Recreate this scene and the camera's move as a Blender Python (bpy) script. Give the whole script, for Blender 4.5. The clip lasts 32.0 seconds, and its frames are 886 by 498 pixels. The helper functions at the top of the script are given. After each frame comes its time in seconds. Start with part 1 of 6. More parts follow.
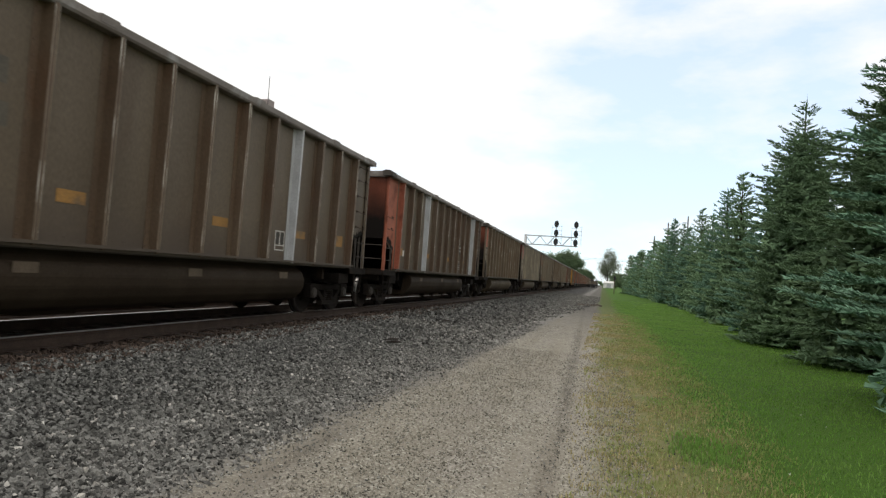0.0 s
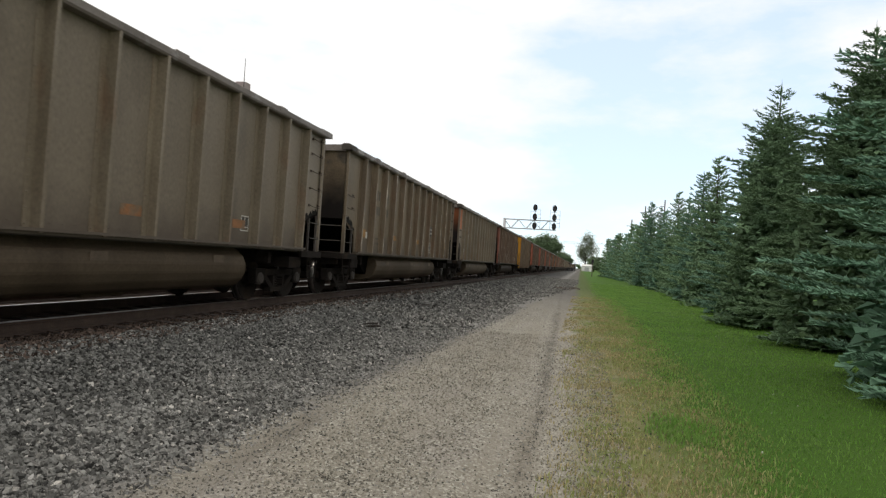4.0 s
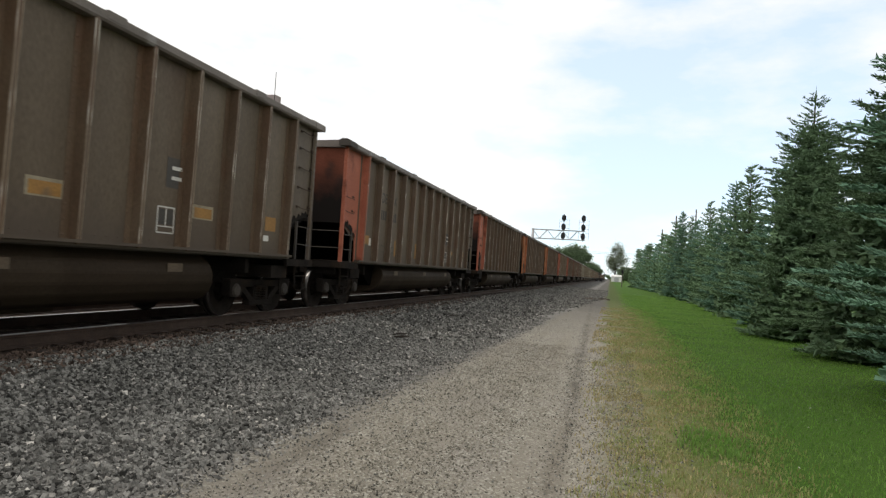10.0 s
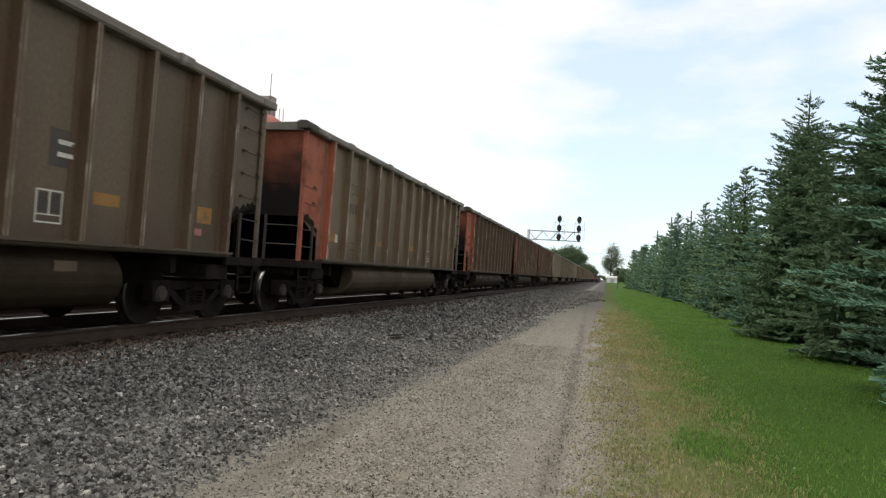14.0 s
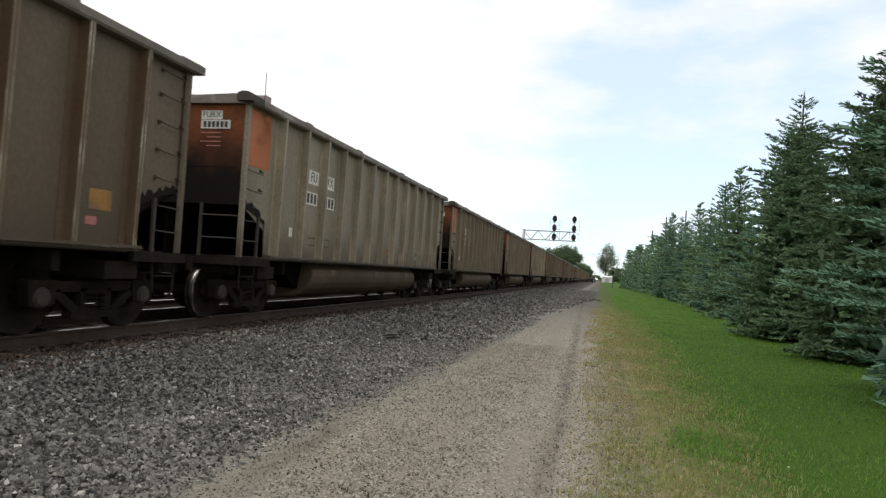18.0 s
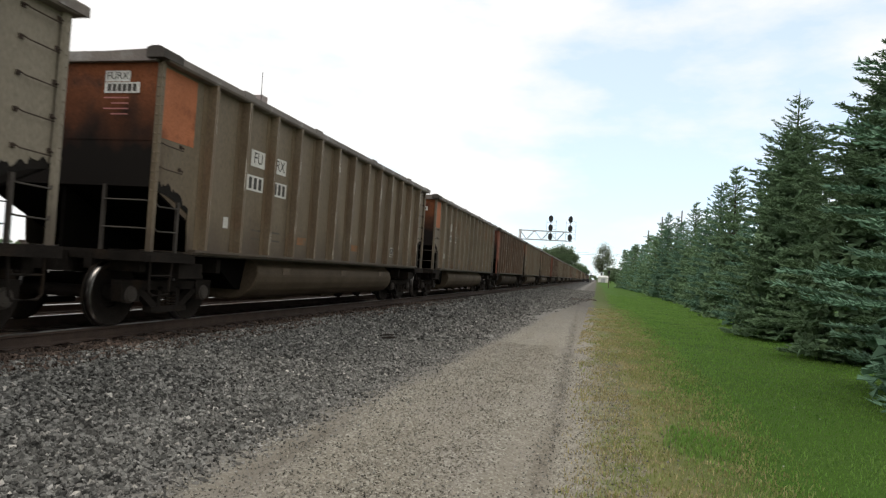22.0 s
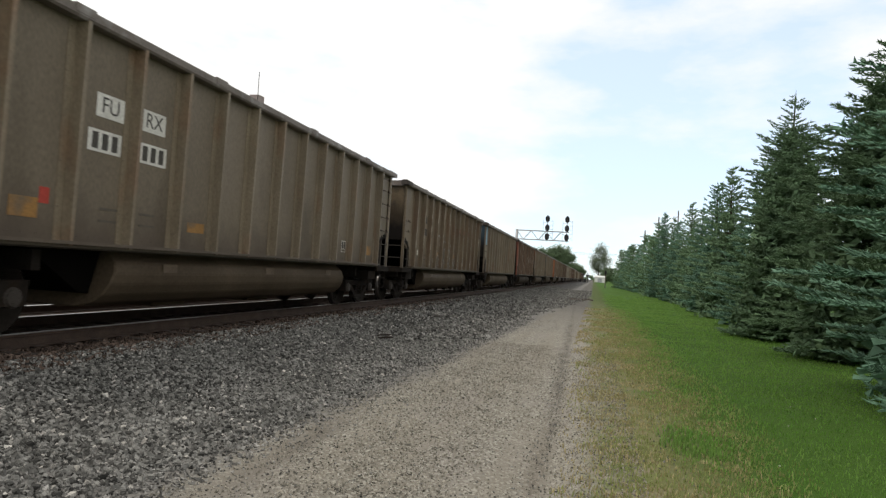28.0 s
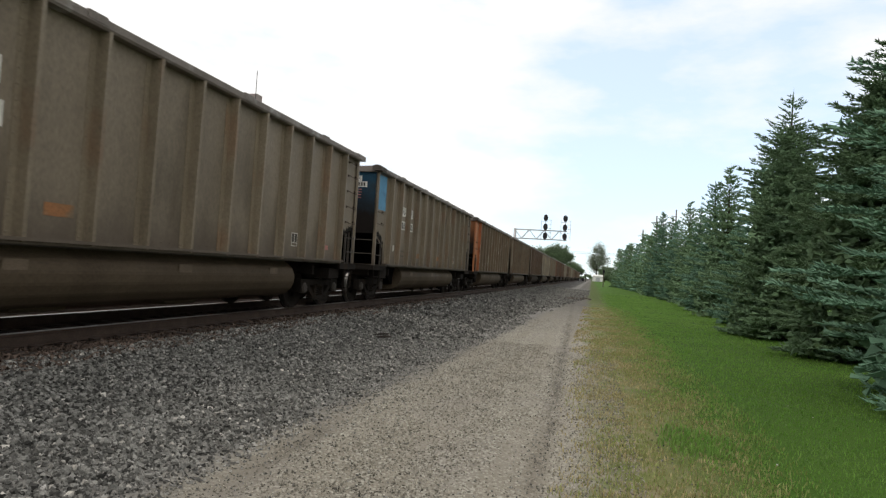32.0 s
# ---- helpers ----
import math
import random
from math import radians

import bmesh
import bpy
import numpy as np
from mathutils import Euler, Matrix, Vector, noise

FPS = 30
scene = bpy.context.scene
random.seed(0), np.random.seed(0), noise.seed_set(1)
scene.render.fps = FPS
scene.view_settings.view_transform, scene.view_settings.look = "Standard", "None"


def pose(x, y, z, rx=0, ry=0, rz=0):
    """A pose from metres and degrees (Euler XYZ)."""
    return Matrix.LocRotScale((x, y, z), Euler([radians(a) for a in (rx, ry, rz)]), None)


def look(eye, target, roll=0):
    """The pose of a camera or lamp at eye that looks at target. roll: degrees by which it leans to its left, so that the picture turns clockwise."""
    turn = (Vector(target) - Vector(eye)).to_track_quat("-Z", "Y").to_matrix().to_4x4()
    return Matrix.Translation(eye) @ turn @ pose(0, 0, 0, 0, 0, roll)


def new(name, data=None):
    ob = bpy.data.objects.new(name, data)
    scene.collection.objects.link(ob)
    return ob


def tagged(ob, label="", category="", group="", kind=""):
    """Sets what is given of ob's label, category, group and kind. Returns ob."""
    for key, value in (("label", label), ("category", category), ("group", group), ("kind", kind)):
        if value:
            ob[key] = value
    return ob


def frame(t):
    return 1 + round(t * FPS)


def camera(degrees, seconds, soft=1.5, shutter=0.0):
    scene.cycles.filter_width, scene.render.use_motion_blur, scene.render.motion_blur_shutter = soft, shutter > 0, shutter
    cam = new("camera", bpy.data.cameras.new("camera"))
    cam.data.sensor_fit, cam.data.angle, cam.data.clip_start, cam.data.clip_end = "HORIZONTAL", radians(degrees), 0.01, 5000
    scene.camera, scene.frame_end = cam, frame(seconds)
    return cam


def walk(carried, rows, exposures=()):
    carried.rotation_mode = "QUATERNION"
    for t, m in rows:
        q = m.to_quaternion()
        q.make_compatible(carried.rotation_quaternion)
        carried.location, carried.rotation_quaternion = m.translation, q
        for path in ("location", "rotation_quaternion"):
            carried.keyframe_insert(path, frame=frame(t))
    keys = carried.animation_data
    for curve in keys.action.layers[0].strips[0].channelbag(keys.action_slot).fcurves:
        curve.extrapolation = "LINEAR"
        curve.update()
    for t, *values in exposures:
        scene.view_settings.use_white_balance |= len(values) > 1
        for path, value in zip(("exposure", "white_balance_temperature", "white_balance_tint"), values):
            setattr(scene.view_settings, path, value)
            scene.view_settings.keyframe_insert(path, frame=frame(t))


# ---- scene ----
EYE_Z = 1.62
RAIL_Z = 0.56
TRACK_X = -7.40


def aim(yaw, tilt, lean):
    """Camera pose at the roadside: degrees turned to the left of the track, tilted up, leaned to the left."""
    y, p = radians(yaw), radians(tilt)
    eye = Vector((0, 0, EYE_Z))
    return look(eye, eye + Vector((-math.sin(y) * math.cos(p), math.cos(y) * math.cos(p), math.sin(p))), lean)


cam = camera(66.5, 32.0, soft=1.3, shutter=0.07)
walk(cam, [(0.0, aim(13.45, 2.16, 3.85)), (0.5, aim(12.38, 1.72, 3.72)), (1.0, aim(11.02, 0.96, 3.61)), (1.5, aim(11.17, 0.49, 3.56)),
           (2.0, aim(11.45, 0.37, 3.53)), (2.5, aim(11.59, 0.44, 3.51)), (3.0, aim(11.51, 0.58, 3.55)), (3.5, aim(11.48, 0.76, 3.57)),
           (5.5, aim(12.78, 1.23, 3.49)), (6.0, aim(13.23, 1.29, 3.45)), (6.5, aim(13.61, 1.35, 3.49)), (7.0, aim(13.85, 1.40, 3.49)),
           (7.5, aim(13.98, 1.46, 3.50)), (8.0, aim(14.06, 1.51, 3.51)), (8.5, aim(14.09, 1.57, 3.52)), (9.0, aim(14.08, 1.61, 3.54)),
           (10.0, aim(14.03, 1.66, 3.56)), (11.0, aim(13.98, 1.73, 3.54)), (12.0, aim(13.88, 1.76, 3.53)), (13.0, aim(13.80, 1.77, 3.53)),
           (14.0, aim(13.68, 1.78, 3.53)), (14.5, aim(13.63, 1.78, 3.54)), (16.5, aim(13.41, 1.79, 3.53)), (17.0, aim(13.39, 1.80, 3.52)),
           (18.0, aim(13.28, 1.79, 3.50)), (19.0, aim(13.21, 1.79, 3.50)), (20.0, aim(13.14, 1.79, 3.53)), (21.0, aim(13.05, 1.80, 3.54)),
           (22.0, aim(12.97, 1.80, 3.51)), (23.0, aim(12.90, 1.77, 3.47)), (24.0, aim(12.84, 1.76, 3.46)), (25.0, aim(12.77, 1.74, 3.46)),
           (25.5, aim(12.75, 1.77, 3.46)), (27.5, aim(12.72, 1.81, 3.52)), (28.0, aim(12.70, 1.81, 3.52)), (29.0, aim(12.64, 1.82, 3.52)),
           (30.0, aim(12.60, 1.79, 3.54)), (31.0, aim(12.55, 1.78, 3.54)), (32.0, aim(12.54, 1.75, 3.50))])

# ---- world and sun ----
SUN_EL, SUN_AZ = 58, -118     # high, beyond the train and a little behind the camera


def make_world():
    w = bpy.data.worlds.new("sky")
    scene.world = w
    w.use_nodes = True
    n, l = w.node_tree.nodes, w.node_tree.links
    n.clear()
    out, bg = n.new("ShaderNodeOutputWorld"), n.new("ShaderNodeBackground")
    sky = n.new("ShaderNodeTexSky")
    sky.sky_type, sky.sun_disc = "NISHITA", False
    sky.dust_density, sky.ozone_density = 0.6, 3.0
    sky.sun_elevation, sky.sun_rotation = radians(SUN_EL), radians(SUN_AZ)
    gain = n.new("ShaderNodeMix")
    gain.data_type, gain.blend_type = "RGBA", "MULTIPLY"
    gain.inputs[0].default_value = 1
    gain.inputs[7].default_value = (0.33, 0.335, 0.34, 1)
    veil = n.new("ShaderNodeMix")      # thin high cloud evens out the blue
    veil.data_type = "RGBA"
    veil.inputs[0].default_value = 0.65
    veil.inputs[7].default_value = (0.62, 0.79, 0.97, 1)
    coord, mapping = n.new("ShaderNodeTexCoord"), n.new("ShaderNodeMapping")
    mapping.inputs["Scale"].default_value = (1.0, 1.0, 2.6)
    mapping.inputs["Location"].default_value = (1.55, 0.7, 0.4)
    toward = n.new("ShaderNodeVectorMath")
    toward.operation = "DOT_PRODUCT"
    toward.inputs[1].default_value = (0.13, 0.98, 0.11)     # the cloud thins out over the spruces
    thin = n.new("ShaderNodeMapRange")
    thin.inputs[1].default_value, thin.inputs[2].default_value = 0.935, 0.991
    thin.inputs[3].default_value, thin.inputs[4].default_value = 0.08, -0.25
    east = n.new("ShaderNodeMath")
    east.operation = "ADD"
    cloud = n.new("ShaderNodeTexNoise")
    cloud.inputs["Scale"].default_value, cloud.inputs["Detail"].default_value = 3.6, 8
    cloud.inputs["Roughness"].default_value = 0.56
    ramp = n.new("ShaderNodeValToRGB")
    ramp.color_ramp.elements[0].position, ramp.color_ramp.elements[1].position = 0.30, 0.52
    ramp.color_ramp.elements[0].color = (0.3, 0.3, 0.3, 1)
    mix = n.new("ShaderNodeMix")
    mix.data_type = "RGBA"
    mix.inputs[7].default_value = (1.06, 1.05, 1.03, 1)
    l.new(coord.outputs["Generated"], mapping.inputs["Vector"])
    l.new(mapping.outputs[0], cloud.inputs["Vector"])
    l.new(coord.outputs["Generated"], toward.inputs[0])
    l.new(toward.outputs["Value"], thin.inputs[0])
    l.new(thin.outputs[0], east.inputs[0])
    l.new(cloud.outputs["Fac"], east.inputs[1])
    l.new(east.outputs[0], ramp.inputs["Fac"])
    l.new(sky.outputs[0], gain.inputs[6])
    l.new(ramp.outputs[0], mix.inputs[0])
    l.new(gain.outputs[2], veil.inputs[6])
    l.new(veil.outputs[2], mix.inputs[6])
    l.new(mix.outputs[2], bg.inputs["Color"])
    bg.inputs["Strength"].default_value = 1.0
    l.new(bg.outputs[0], out.inputs["Surface"])
    s = new("sun", bpy.data.lights.new("sun", "SUN"))
    s.data.energy, s.data.angle, s.data.color = 1.6, radians(24), (1.0, 0.93, 0.83)
    e, a = radians(SUN_EL), radians(SUN_AZ)
    s.matrix_world = look((0, 0, 60), (-math.sin(a) * math.cos(e), -math.cos(a) * math.cos(e), 60 - math.sin(e)))


make_world()
scene.view_settings.exposure = 0.0


# ---- materials ----
def surface(name, c1, c2, scale=3.0, rough=0.8, metal=0.0, fine=60.0, bump=0.3, depth=0.01, stretch=(1, 1, 1),
            stain=None, stain_scale=0.8, stain_amount=0.5, island=0.0, objvar=0.0, spec=0.4):
    """A two-scale weathered surface: c1/c2 broad mottling, fine grain in value and relief, an optional stain colour."""
    m = bpy.data.materials.new(name)
    m.use_nodes = True
    n, l = m.node_tree.nodes, m.node_tree.links
    b = n["Principled BSDF"]
    coord, mp = n.new("ShaderNodeTexCoord"), n.new("ShaderNodeMapping")
    mp.inputs["Scale"].default_value = stretch
    info = n.new("ShaderNodeObjectInfo")
    shift = n.new("ShaderNodeVectorMath")
    shift.operation = "MULTIPLY_ADD"
    shift.inputs[1].default_value = (37.0, 53.0, 19.0)
    l.new(info.outputs["Random"], shift.inputs[0])
    l.new(coord.outputs["Object"], shift.inputs[2])
    l.new(shift.outputs[0], mp.inputs["Vector"])

    def noise_node(s, detail):
        t = n.new("ShaderNodeTexNoise")
        t.inputs["Scale"].default_value, t.inputs["Detail"].default_value = s, detail
        l.new(mp.outputs[0], t.inputs["Vector"])
        return t

    def mixed(kind, fac, a, c):
        x = n.new("ShaderNodeMix")
        x.data_type, x.blend_type = "RGBA", kind
        for sock, v in ((x.inputs[0], fac), (x.inputs[6], a), (x.inputs[7], c)):
            if isinstance(v, (int, float)):
                sock.default_value = v
            elif isinstance(v, tuple):
                sock.default_value = (*v, 1) if len(v) == 3 else v
            else:
                l.new(v, sock)
        return x.outputs[2]

    def steps(out, lo, hi):
        r = n.new("ShaderNodeMapRange")
        r.inputs[1].default_value, r.inputs[2].default_value = lo, hi
        l.new(out, r.inputs[0])
        return r.outputs[0]

    big, small = noise_node(scale, 5), noise_node(fine, 3)
    col = mixed("MIX", steps(big.outputs["Fac"], 0.32, 0.68), c1, c2)
    if stain:
        st = noise_node(stain_scale, 6)
        lo = 0.62 - 0.25 * stain_amount
        col = mixed("MIX", steps(st.outputs["Fac"], lo, lo + 0.16), col, stain)
    g = n.new("ShaderNodeMapRange")
    g.inputs[1].default_value, g.inputs[2].default_value = 0.3, 0.7
    g.inputs[3].default_value, g.inputs[4].default_value = 0.8, 1.2
    l.new(small.outputs["Fac"], g.inputs[0])
    gray = n.new("ShaderNodeCombineColor")
    for i in range(3):
        l.new(g.outputs[0], gray.inputs[i])
    col = mixed("MULTIPLY", 1.0, col, gray.outputs[0])
    for amount, out in ((objvar, info.outputs["Random"]), (island, None)):
        if amount:
            if out is None:
                out = n.new("ShaderNodeNewGeometry").outputs["Random Per Island"]
            v = n.new("ShaderNodeMapRange")
            v.inputs[3].default_value, v.inputs[4].default_value = 1 - amount, 1 + amount
            l.new(out, v.inputs[0])
            c3 = n.new("ShaderNodeCombineColor")
            for i in range(3):
                l.new(v.outputs[0], c3.inputs[i])
            col = mixed("MULTIPLY", 1.0, col, c3.outputs[0])
    l.new(col, b.inputs["Base Color"])
    rr = n.new("ShaderNodeMapRange")
    rr.inputs[3].default_value, rr.inputs[4].default_value = max(rough - 0.12, 0.05), min(rough + 0.12, 1)
    l.new(big.outputs["Fac"], rr.inputs[0])
    l.new(rr.outputs[0], b.inputs["Roughness"])
    b.inputs["Metallic"].default_value = metal
    b.inputs["Specular IOR Level"].default_value = spec
    if bump:
        bp = n.new("ShaderNodeBump")
        bp.inputs["Strength"].default_value, bp.inputs["Distance"].default_value = bump, depth
        l.new(small.outputs["Fac"], bp.inputs["Height"])
        l.new(bp.outputs[0], b.inputs["Normal"])
    return m


def stained_end(name, paint, soot, z0, z1, rough=0.75):
    """Painted end wall whose lower part is covered with coal soot: the soot line wanders around z0..z1."""
    m = surface(name, paint, tuple(c * 0.7 for c in paint), 1.5, 0.85, 0, 40, 0.15, 0.004, stain=tuple(c * 0.3 + 0.02 for c in paint), stain_scale=2.1, stain_amount=0.45, spec=0.08)
    n, l = m.node_tree.nodes, m.node_tree.links
    b = n["Principled BSDF"]
    old = b.inputs["Base Color"].links[0].from_socket
    coord, sep = n.new("ShaderNodeTexCoord"), n.new("ShaderNodeSeparateXYZ")
    l.new(coord.outputs["Object"], sep.inputs[0])
    t = n.new("ShaderNodeTexNoise")
    t.inputs["Scale"].default_value, t.inputs["Detail"].default_value = 1.6, 5
    l.new(coord.outputs["Object"], t.inputs["Vector"])
    add = n.new("ShaderNodeMath")
    add.operation = "MULTIPLY_ADD"
    add.inputs[1].default_value = 1.1
    l.new(t.outputs["Fac"], add.inputs[0])
    l.new(sep.outputs["Z"], add.inputs[2])
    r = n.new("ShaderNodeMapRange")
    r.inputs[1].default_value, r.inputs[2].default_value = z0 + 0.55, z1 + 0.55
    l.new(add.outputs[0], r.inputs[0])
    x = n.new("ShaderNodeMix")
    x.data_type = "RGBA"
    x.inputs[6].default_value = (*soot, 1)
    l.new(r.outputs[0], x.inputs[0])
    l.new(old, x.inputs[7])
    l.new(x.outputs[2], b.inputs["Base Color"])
    return m


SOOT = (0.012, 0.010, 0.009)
BODY = {
    "olive": surface("weathered_olive_aluminium", (0.186, 0.153, 0.112), (0.142, 0.116, 0.084), 0.7, 0.52, 0.0, 45, 0.12, 0.004, (1, 1, 0.35), (0.09, 0.072, 0.05), 0.9, 0.3, objvar=0.06, spec=0.22),
    "pale": surface("weathered_pale_aluminium", (0.228, 0.198, 0.152), (0.18, 0.156, 0.118), 0.7, 0.52, 0.0, 45, 0.12, 0.004, (1, 1, 0.35), (0.12, 0.1, 0.075), 0.9, 0.25, objvar=0.06, spec=0.22),
    "brown": surface("weathered_brown_aluminium", (0.119, 0.092, 0.064), (0.088, 0.067, 0.046), 0.7, 0.52, 0.0, 45, 0.12, 0.004, (1, 1, 0.35), (0.075, 0.05, 0.032), 0.9, 0.35, objvar=0.06, spec=0.22),
    "tan": surface("weathered_tan_steel", (0.165, 0.13, 0.088), (0.128, 0.10, 0.066), 0.7, 0.52, 0.0, 45, 0.12, 0.004, (1, 1, 0.35), (0.09, 0.064, 0.04), 0.9, 0.35, objvar=0.06, spec=0.22),
    "rust": surface("weathered_rusty_brown_paint", (0.136, 0.099, 0.068), (0.10, 0.072, 0.049), 0.7, 0.52, 0.0, 45, 0.12, 0.004, (1, 1, 0.35), (0.06, 0.038, 0.025), 0.9, 0.4, objvar=0.06, spec=0.22),
}


def grimed_and_shaded(m):
    """Road dirt thrown up on the foot of the side sheets, with the shade there painted in: a ragged brown band with
    speckles.
    """
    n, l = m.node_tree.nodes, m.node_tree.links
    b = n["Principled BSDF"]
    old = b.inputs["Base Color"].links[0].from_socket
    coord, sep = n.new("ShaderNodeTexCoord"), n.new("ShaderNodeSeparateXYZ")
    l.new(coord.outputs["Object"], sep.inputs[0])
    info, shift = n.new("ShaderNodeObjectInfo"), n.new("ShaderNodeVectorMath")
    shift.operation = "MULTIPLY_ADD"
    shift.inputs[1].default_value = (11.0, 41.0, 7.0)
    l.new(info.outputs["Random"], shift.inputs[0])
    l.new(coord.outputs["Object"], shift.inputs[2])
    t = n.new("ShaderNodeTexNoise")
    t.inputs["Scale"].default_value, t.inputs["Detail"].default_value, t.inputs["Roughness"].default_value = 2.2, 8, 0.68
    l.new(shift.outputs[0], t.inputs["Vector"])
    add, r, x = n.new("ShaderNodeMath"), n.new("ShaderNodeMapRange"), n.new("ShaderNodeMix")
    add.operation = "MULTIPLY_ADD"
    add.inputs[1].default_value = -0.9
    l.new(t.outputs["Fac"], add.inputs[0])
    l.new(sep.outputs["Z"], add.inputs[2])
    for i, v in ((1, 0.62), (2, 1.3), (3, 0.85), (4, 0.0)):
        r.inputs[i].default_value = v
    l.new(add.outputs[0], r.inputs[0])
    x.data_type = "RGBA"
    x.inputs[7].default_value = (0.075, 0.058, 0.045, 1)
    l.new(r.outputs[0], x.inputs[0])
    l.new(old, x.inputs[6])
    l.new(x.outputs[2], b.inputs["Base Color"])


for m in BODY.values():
    grimed_and_shaded(m)
POSTMAT = {k: surface(k + "_worn_posts", c, (c[0] * 0.78, c[1] * (0.76 if k in ("olive", "pale") else 0.68), c[2] * (0.74 if k in ("olive", "pale") else 0.62)), 2.5, 0.55, 0.0, 45, 0.12, 0.004, (1, 1, 0.5), (c[0] * 1.3, c[1] * 1.25, c[2] * 1.2) if k == "pale" else (c[0] * 0.88, c[1] * 0.72, c[2] * 0.64), 2.2, 0.4, objvar=0.12) for k, c in
           {"olive": (0.198, 0.162, 0.112), "pale": (0.245, 0.212, 0.156), "brown": (0.108, 0.074, 0.046), "tan": (0.152, 0.117, 0.074), "rust": (0.125, 0.083, 0.052)}.items()}
PAINT = {"orange": (0.40, 0.14, 0.062), "coral": (0.36, 0.118, 0.072), "amber": (0.38, 0.155, 0.07), "yellow": (0.55, 0.27, 0.03),
         "dullred": (0.235, 0.09, 0.06), "red": (0.40, 0.06, 0.045), "crimson": (0.36, 0.03, 0.045), "blue": (0.10, 0.28, 0.46), "paleblue": (0.22, 0.36, 0.46)}
PANEL = {k: surface(k + "_panel_paint", c, tuple(v * 0.8 for v in c), 1.2, 0.6, 0, 50, 0.1, 0.003, stain=tuple(v * 0.45 for v in c), stain_scale=2.2, stain_amount=0.35, spec=0.15) for k, c in PAINT.items()}
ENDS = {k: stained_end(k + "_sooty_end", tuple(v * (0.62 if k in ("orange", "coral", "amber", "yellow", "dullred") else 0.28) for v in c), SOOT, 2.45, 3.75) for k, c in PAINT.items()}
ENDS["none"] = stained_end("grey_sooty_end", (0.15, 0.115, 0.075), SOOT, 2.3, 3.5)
EDGE = surface("worn_bright_post_edge", (0.26, 0.21, 0.15), (0.17, 0.13, 0.09), 2, 0.5, 0.0, 40, 0.1, 0.003, (1, 1, 0.6), (0.62, 0.58, 0.5), 3.2, 0.42, objvar=0.2)
TRIM = surface("worn_grey_top_rail", (0.165, 0.14, 0.12), (0.11, 0.092, 0.08), 1.2, 0.6, 0.0, 50, 0.2, 0.004, stain=(0.26, 0.25, 0.24), stain_scale=2.5, stain_amount=0.25)
SILVER = surface("bright_bare_aluminium_post", (0.5, 0.51, 0.52), (0.4, 0.4, 0.4), 3, 0.5, 0.2, 60, 0.2, 0.003)
IRON = surface("sooty_cast_iron", (0.021, 0.0175, 0.015), (0.013, 0.011, 0.0095), 3, 0.9, 0.0, 40, 0.3, 0.005, stain=(0.028, 0.02, 0.014), stain_scale=2, stain_amount=0.3, spec=0.07)
DUSTY = surface("dusty_dark_steel", (0.052, 0.043, 0.035), (0.034, 0.028, 0.023), 2, 0.75, 0.0, 40, 0.3, 0.005)
BELLY = surface("dusty_brown_tub_steel", (0.038, 0.027, 0.018), (0.027, 0.0195, 0.013), 0.9, 0.7, 0.0, 40, 0.12, 0.004, (1, 1, 0.5), (0.04, 0.03, 0.02), 1.0, 0.35, spec=0.1)
BELLYPALE = surface("dusty_tan_tub_steel", (0.088, 0.067, 0.045), (0.064, 0.048, 0.032), 0.9, 0.7, 0.0, 40, 0.12, 0.004, (1, 1, 0.5), (0.06, 0.045, 0.03), 1.0, 0.35, spec=0.12)
TREAD = surface("polished_wheel_tread", (0.26, 0.25, 0.24), (0.14, 0.13, 0.12), 6, 0.36, 1.0, 60, 0.05, 0.002)
RAILTOP = surface("polished_rail_head", (0.5, 0.49, 0.47), (0.38, 0.37, 0.35), 6, 0.32, 1.0, 60, 0.03, 0.002)
RUST = surface("rusty_rail_web", (0.05, 0.032, 0.023), (0.035, 0.023, 0.017), 4, 0.85, 0.0, 50, 0.3, 0.004)
WHITE = surface("dusty_white_decal", (0.62, 0.61, 0.57), (0.5, 0.49, 0.45), 3, 0.7, 0, 40, 0.05, 0.002)
BLACK = surface("faded_black_lettering", (0.045, 0.042, 0.038), (0.06, 0.055, 0.048), 3, 0.8, 0, 40, 0.05, 0.002)
REFLECT = surface("dirty_yellow_reflector", (0.30, 0.155, 0.035), (0.22, 0.115, 0.035), 3, 0.6, 0, 40, 0.05, 0.002, stain=(0.14, 0.1, 0.06), stain_scale=3, stain_amount=0.4)
RUBBER = surface("black_rubber_hose", (0.02, 0.02, 0.02), (0.03, 0.03, 0.03), 5, 0.7, 0, 50, 0.1, 0.002)
SIGNAL = surface("matt_black_signal", (0.018, 0.018, 0.02), (0.026, 0.026, 0.028), 2, 0.6, 0, 30, 0.05, 0.002)
GALV = surface("galvanised_grey_steel", (0.42, 0.43, 0.44), (0.34, 0.35, 0.36), 1, 0.5, 0.3, 30, 0.1, 0.003)
CABINET = surface("white_enamel_cabinet", (0.72, 0.72, 0.7), (0.62, 0.62, 0.6), 1, 0.5, 0, 30, 0.05, 0.002)
TIE = surface("creosoted_dark_tie", (0.04, 0.029, 0.022), (0.025, 0.019, 0.015), 2, 0.9, 0, 30, 0.5, 0.01, (1, 6, 1))
WOOD = surface("grey_weathered_pole_wood", (0.14, 0.12, 0.1), (0.1, 0.085, 0.07), 2, 0.9, 0, 40, 0.4, 0.01, (1, 1, 0.1))
BARK = surface("rough_spruce_bark", (0.075, 0.055, 0.04), (0.05, 0.038, 0.03), 6, 0.95, 0, 30, 0.6, 0.02, (1, 1, 0.3))
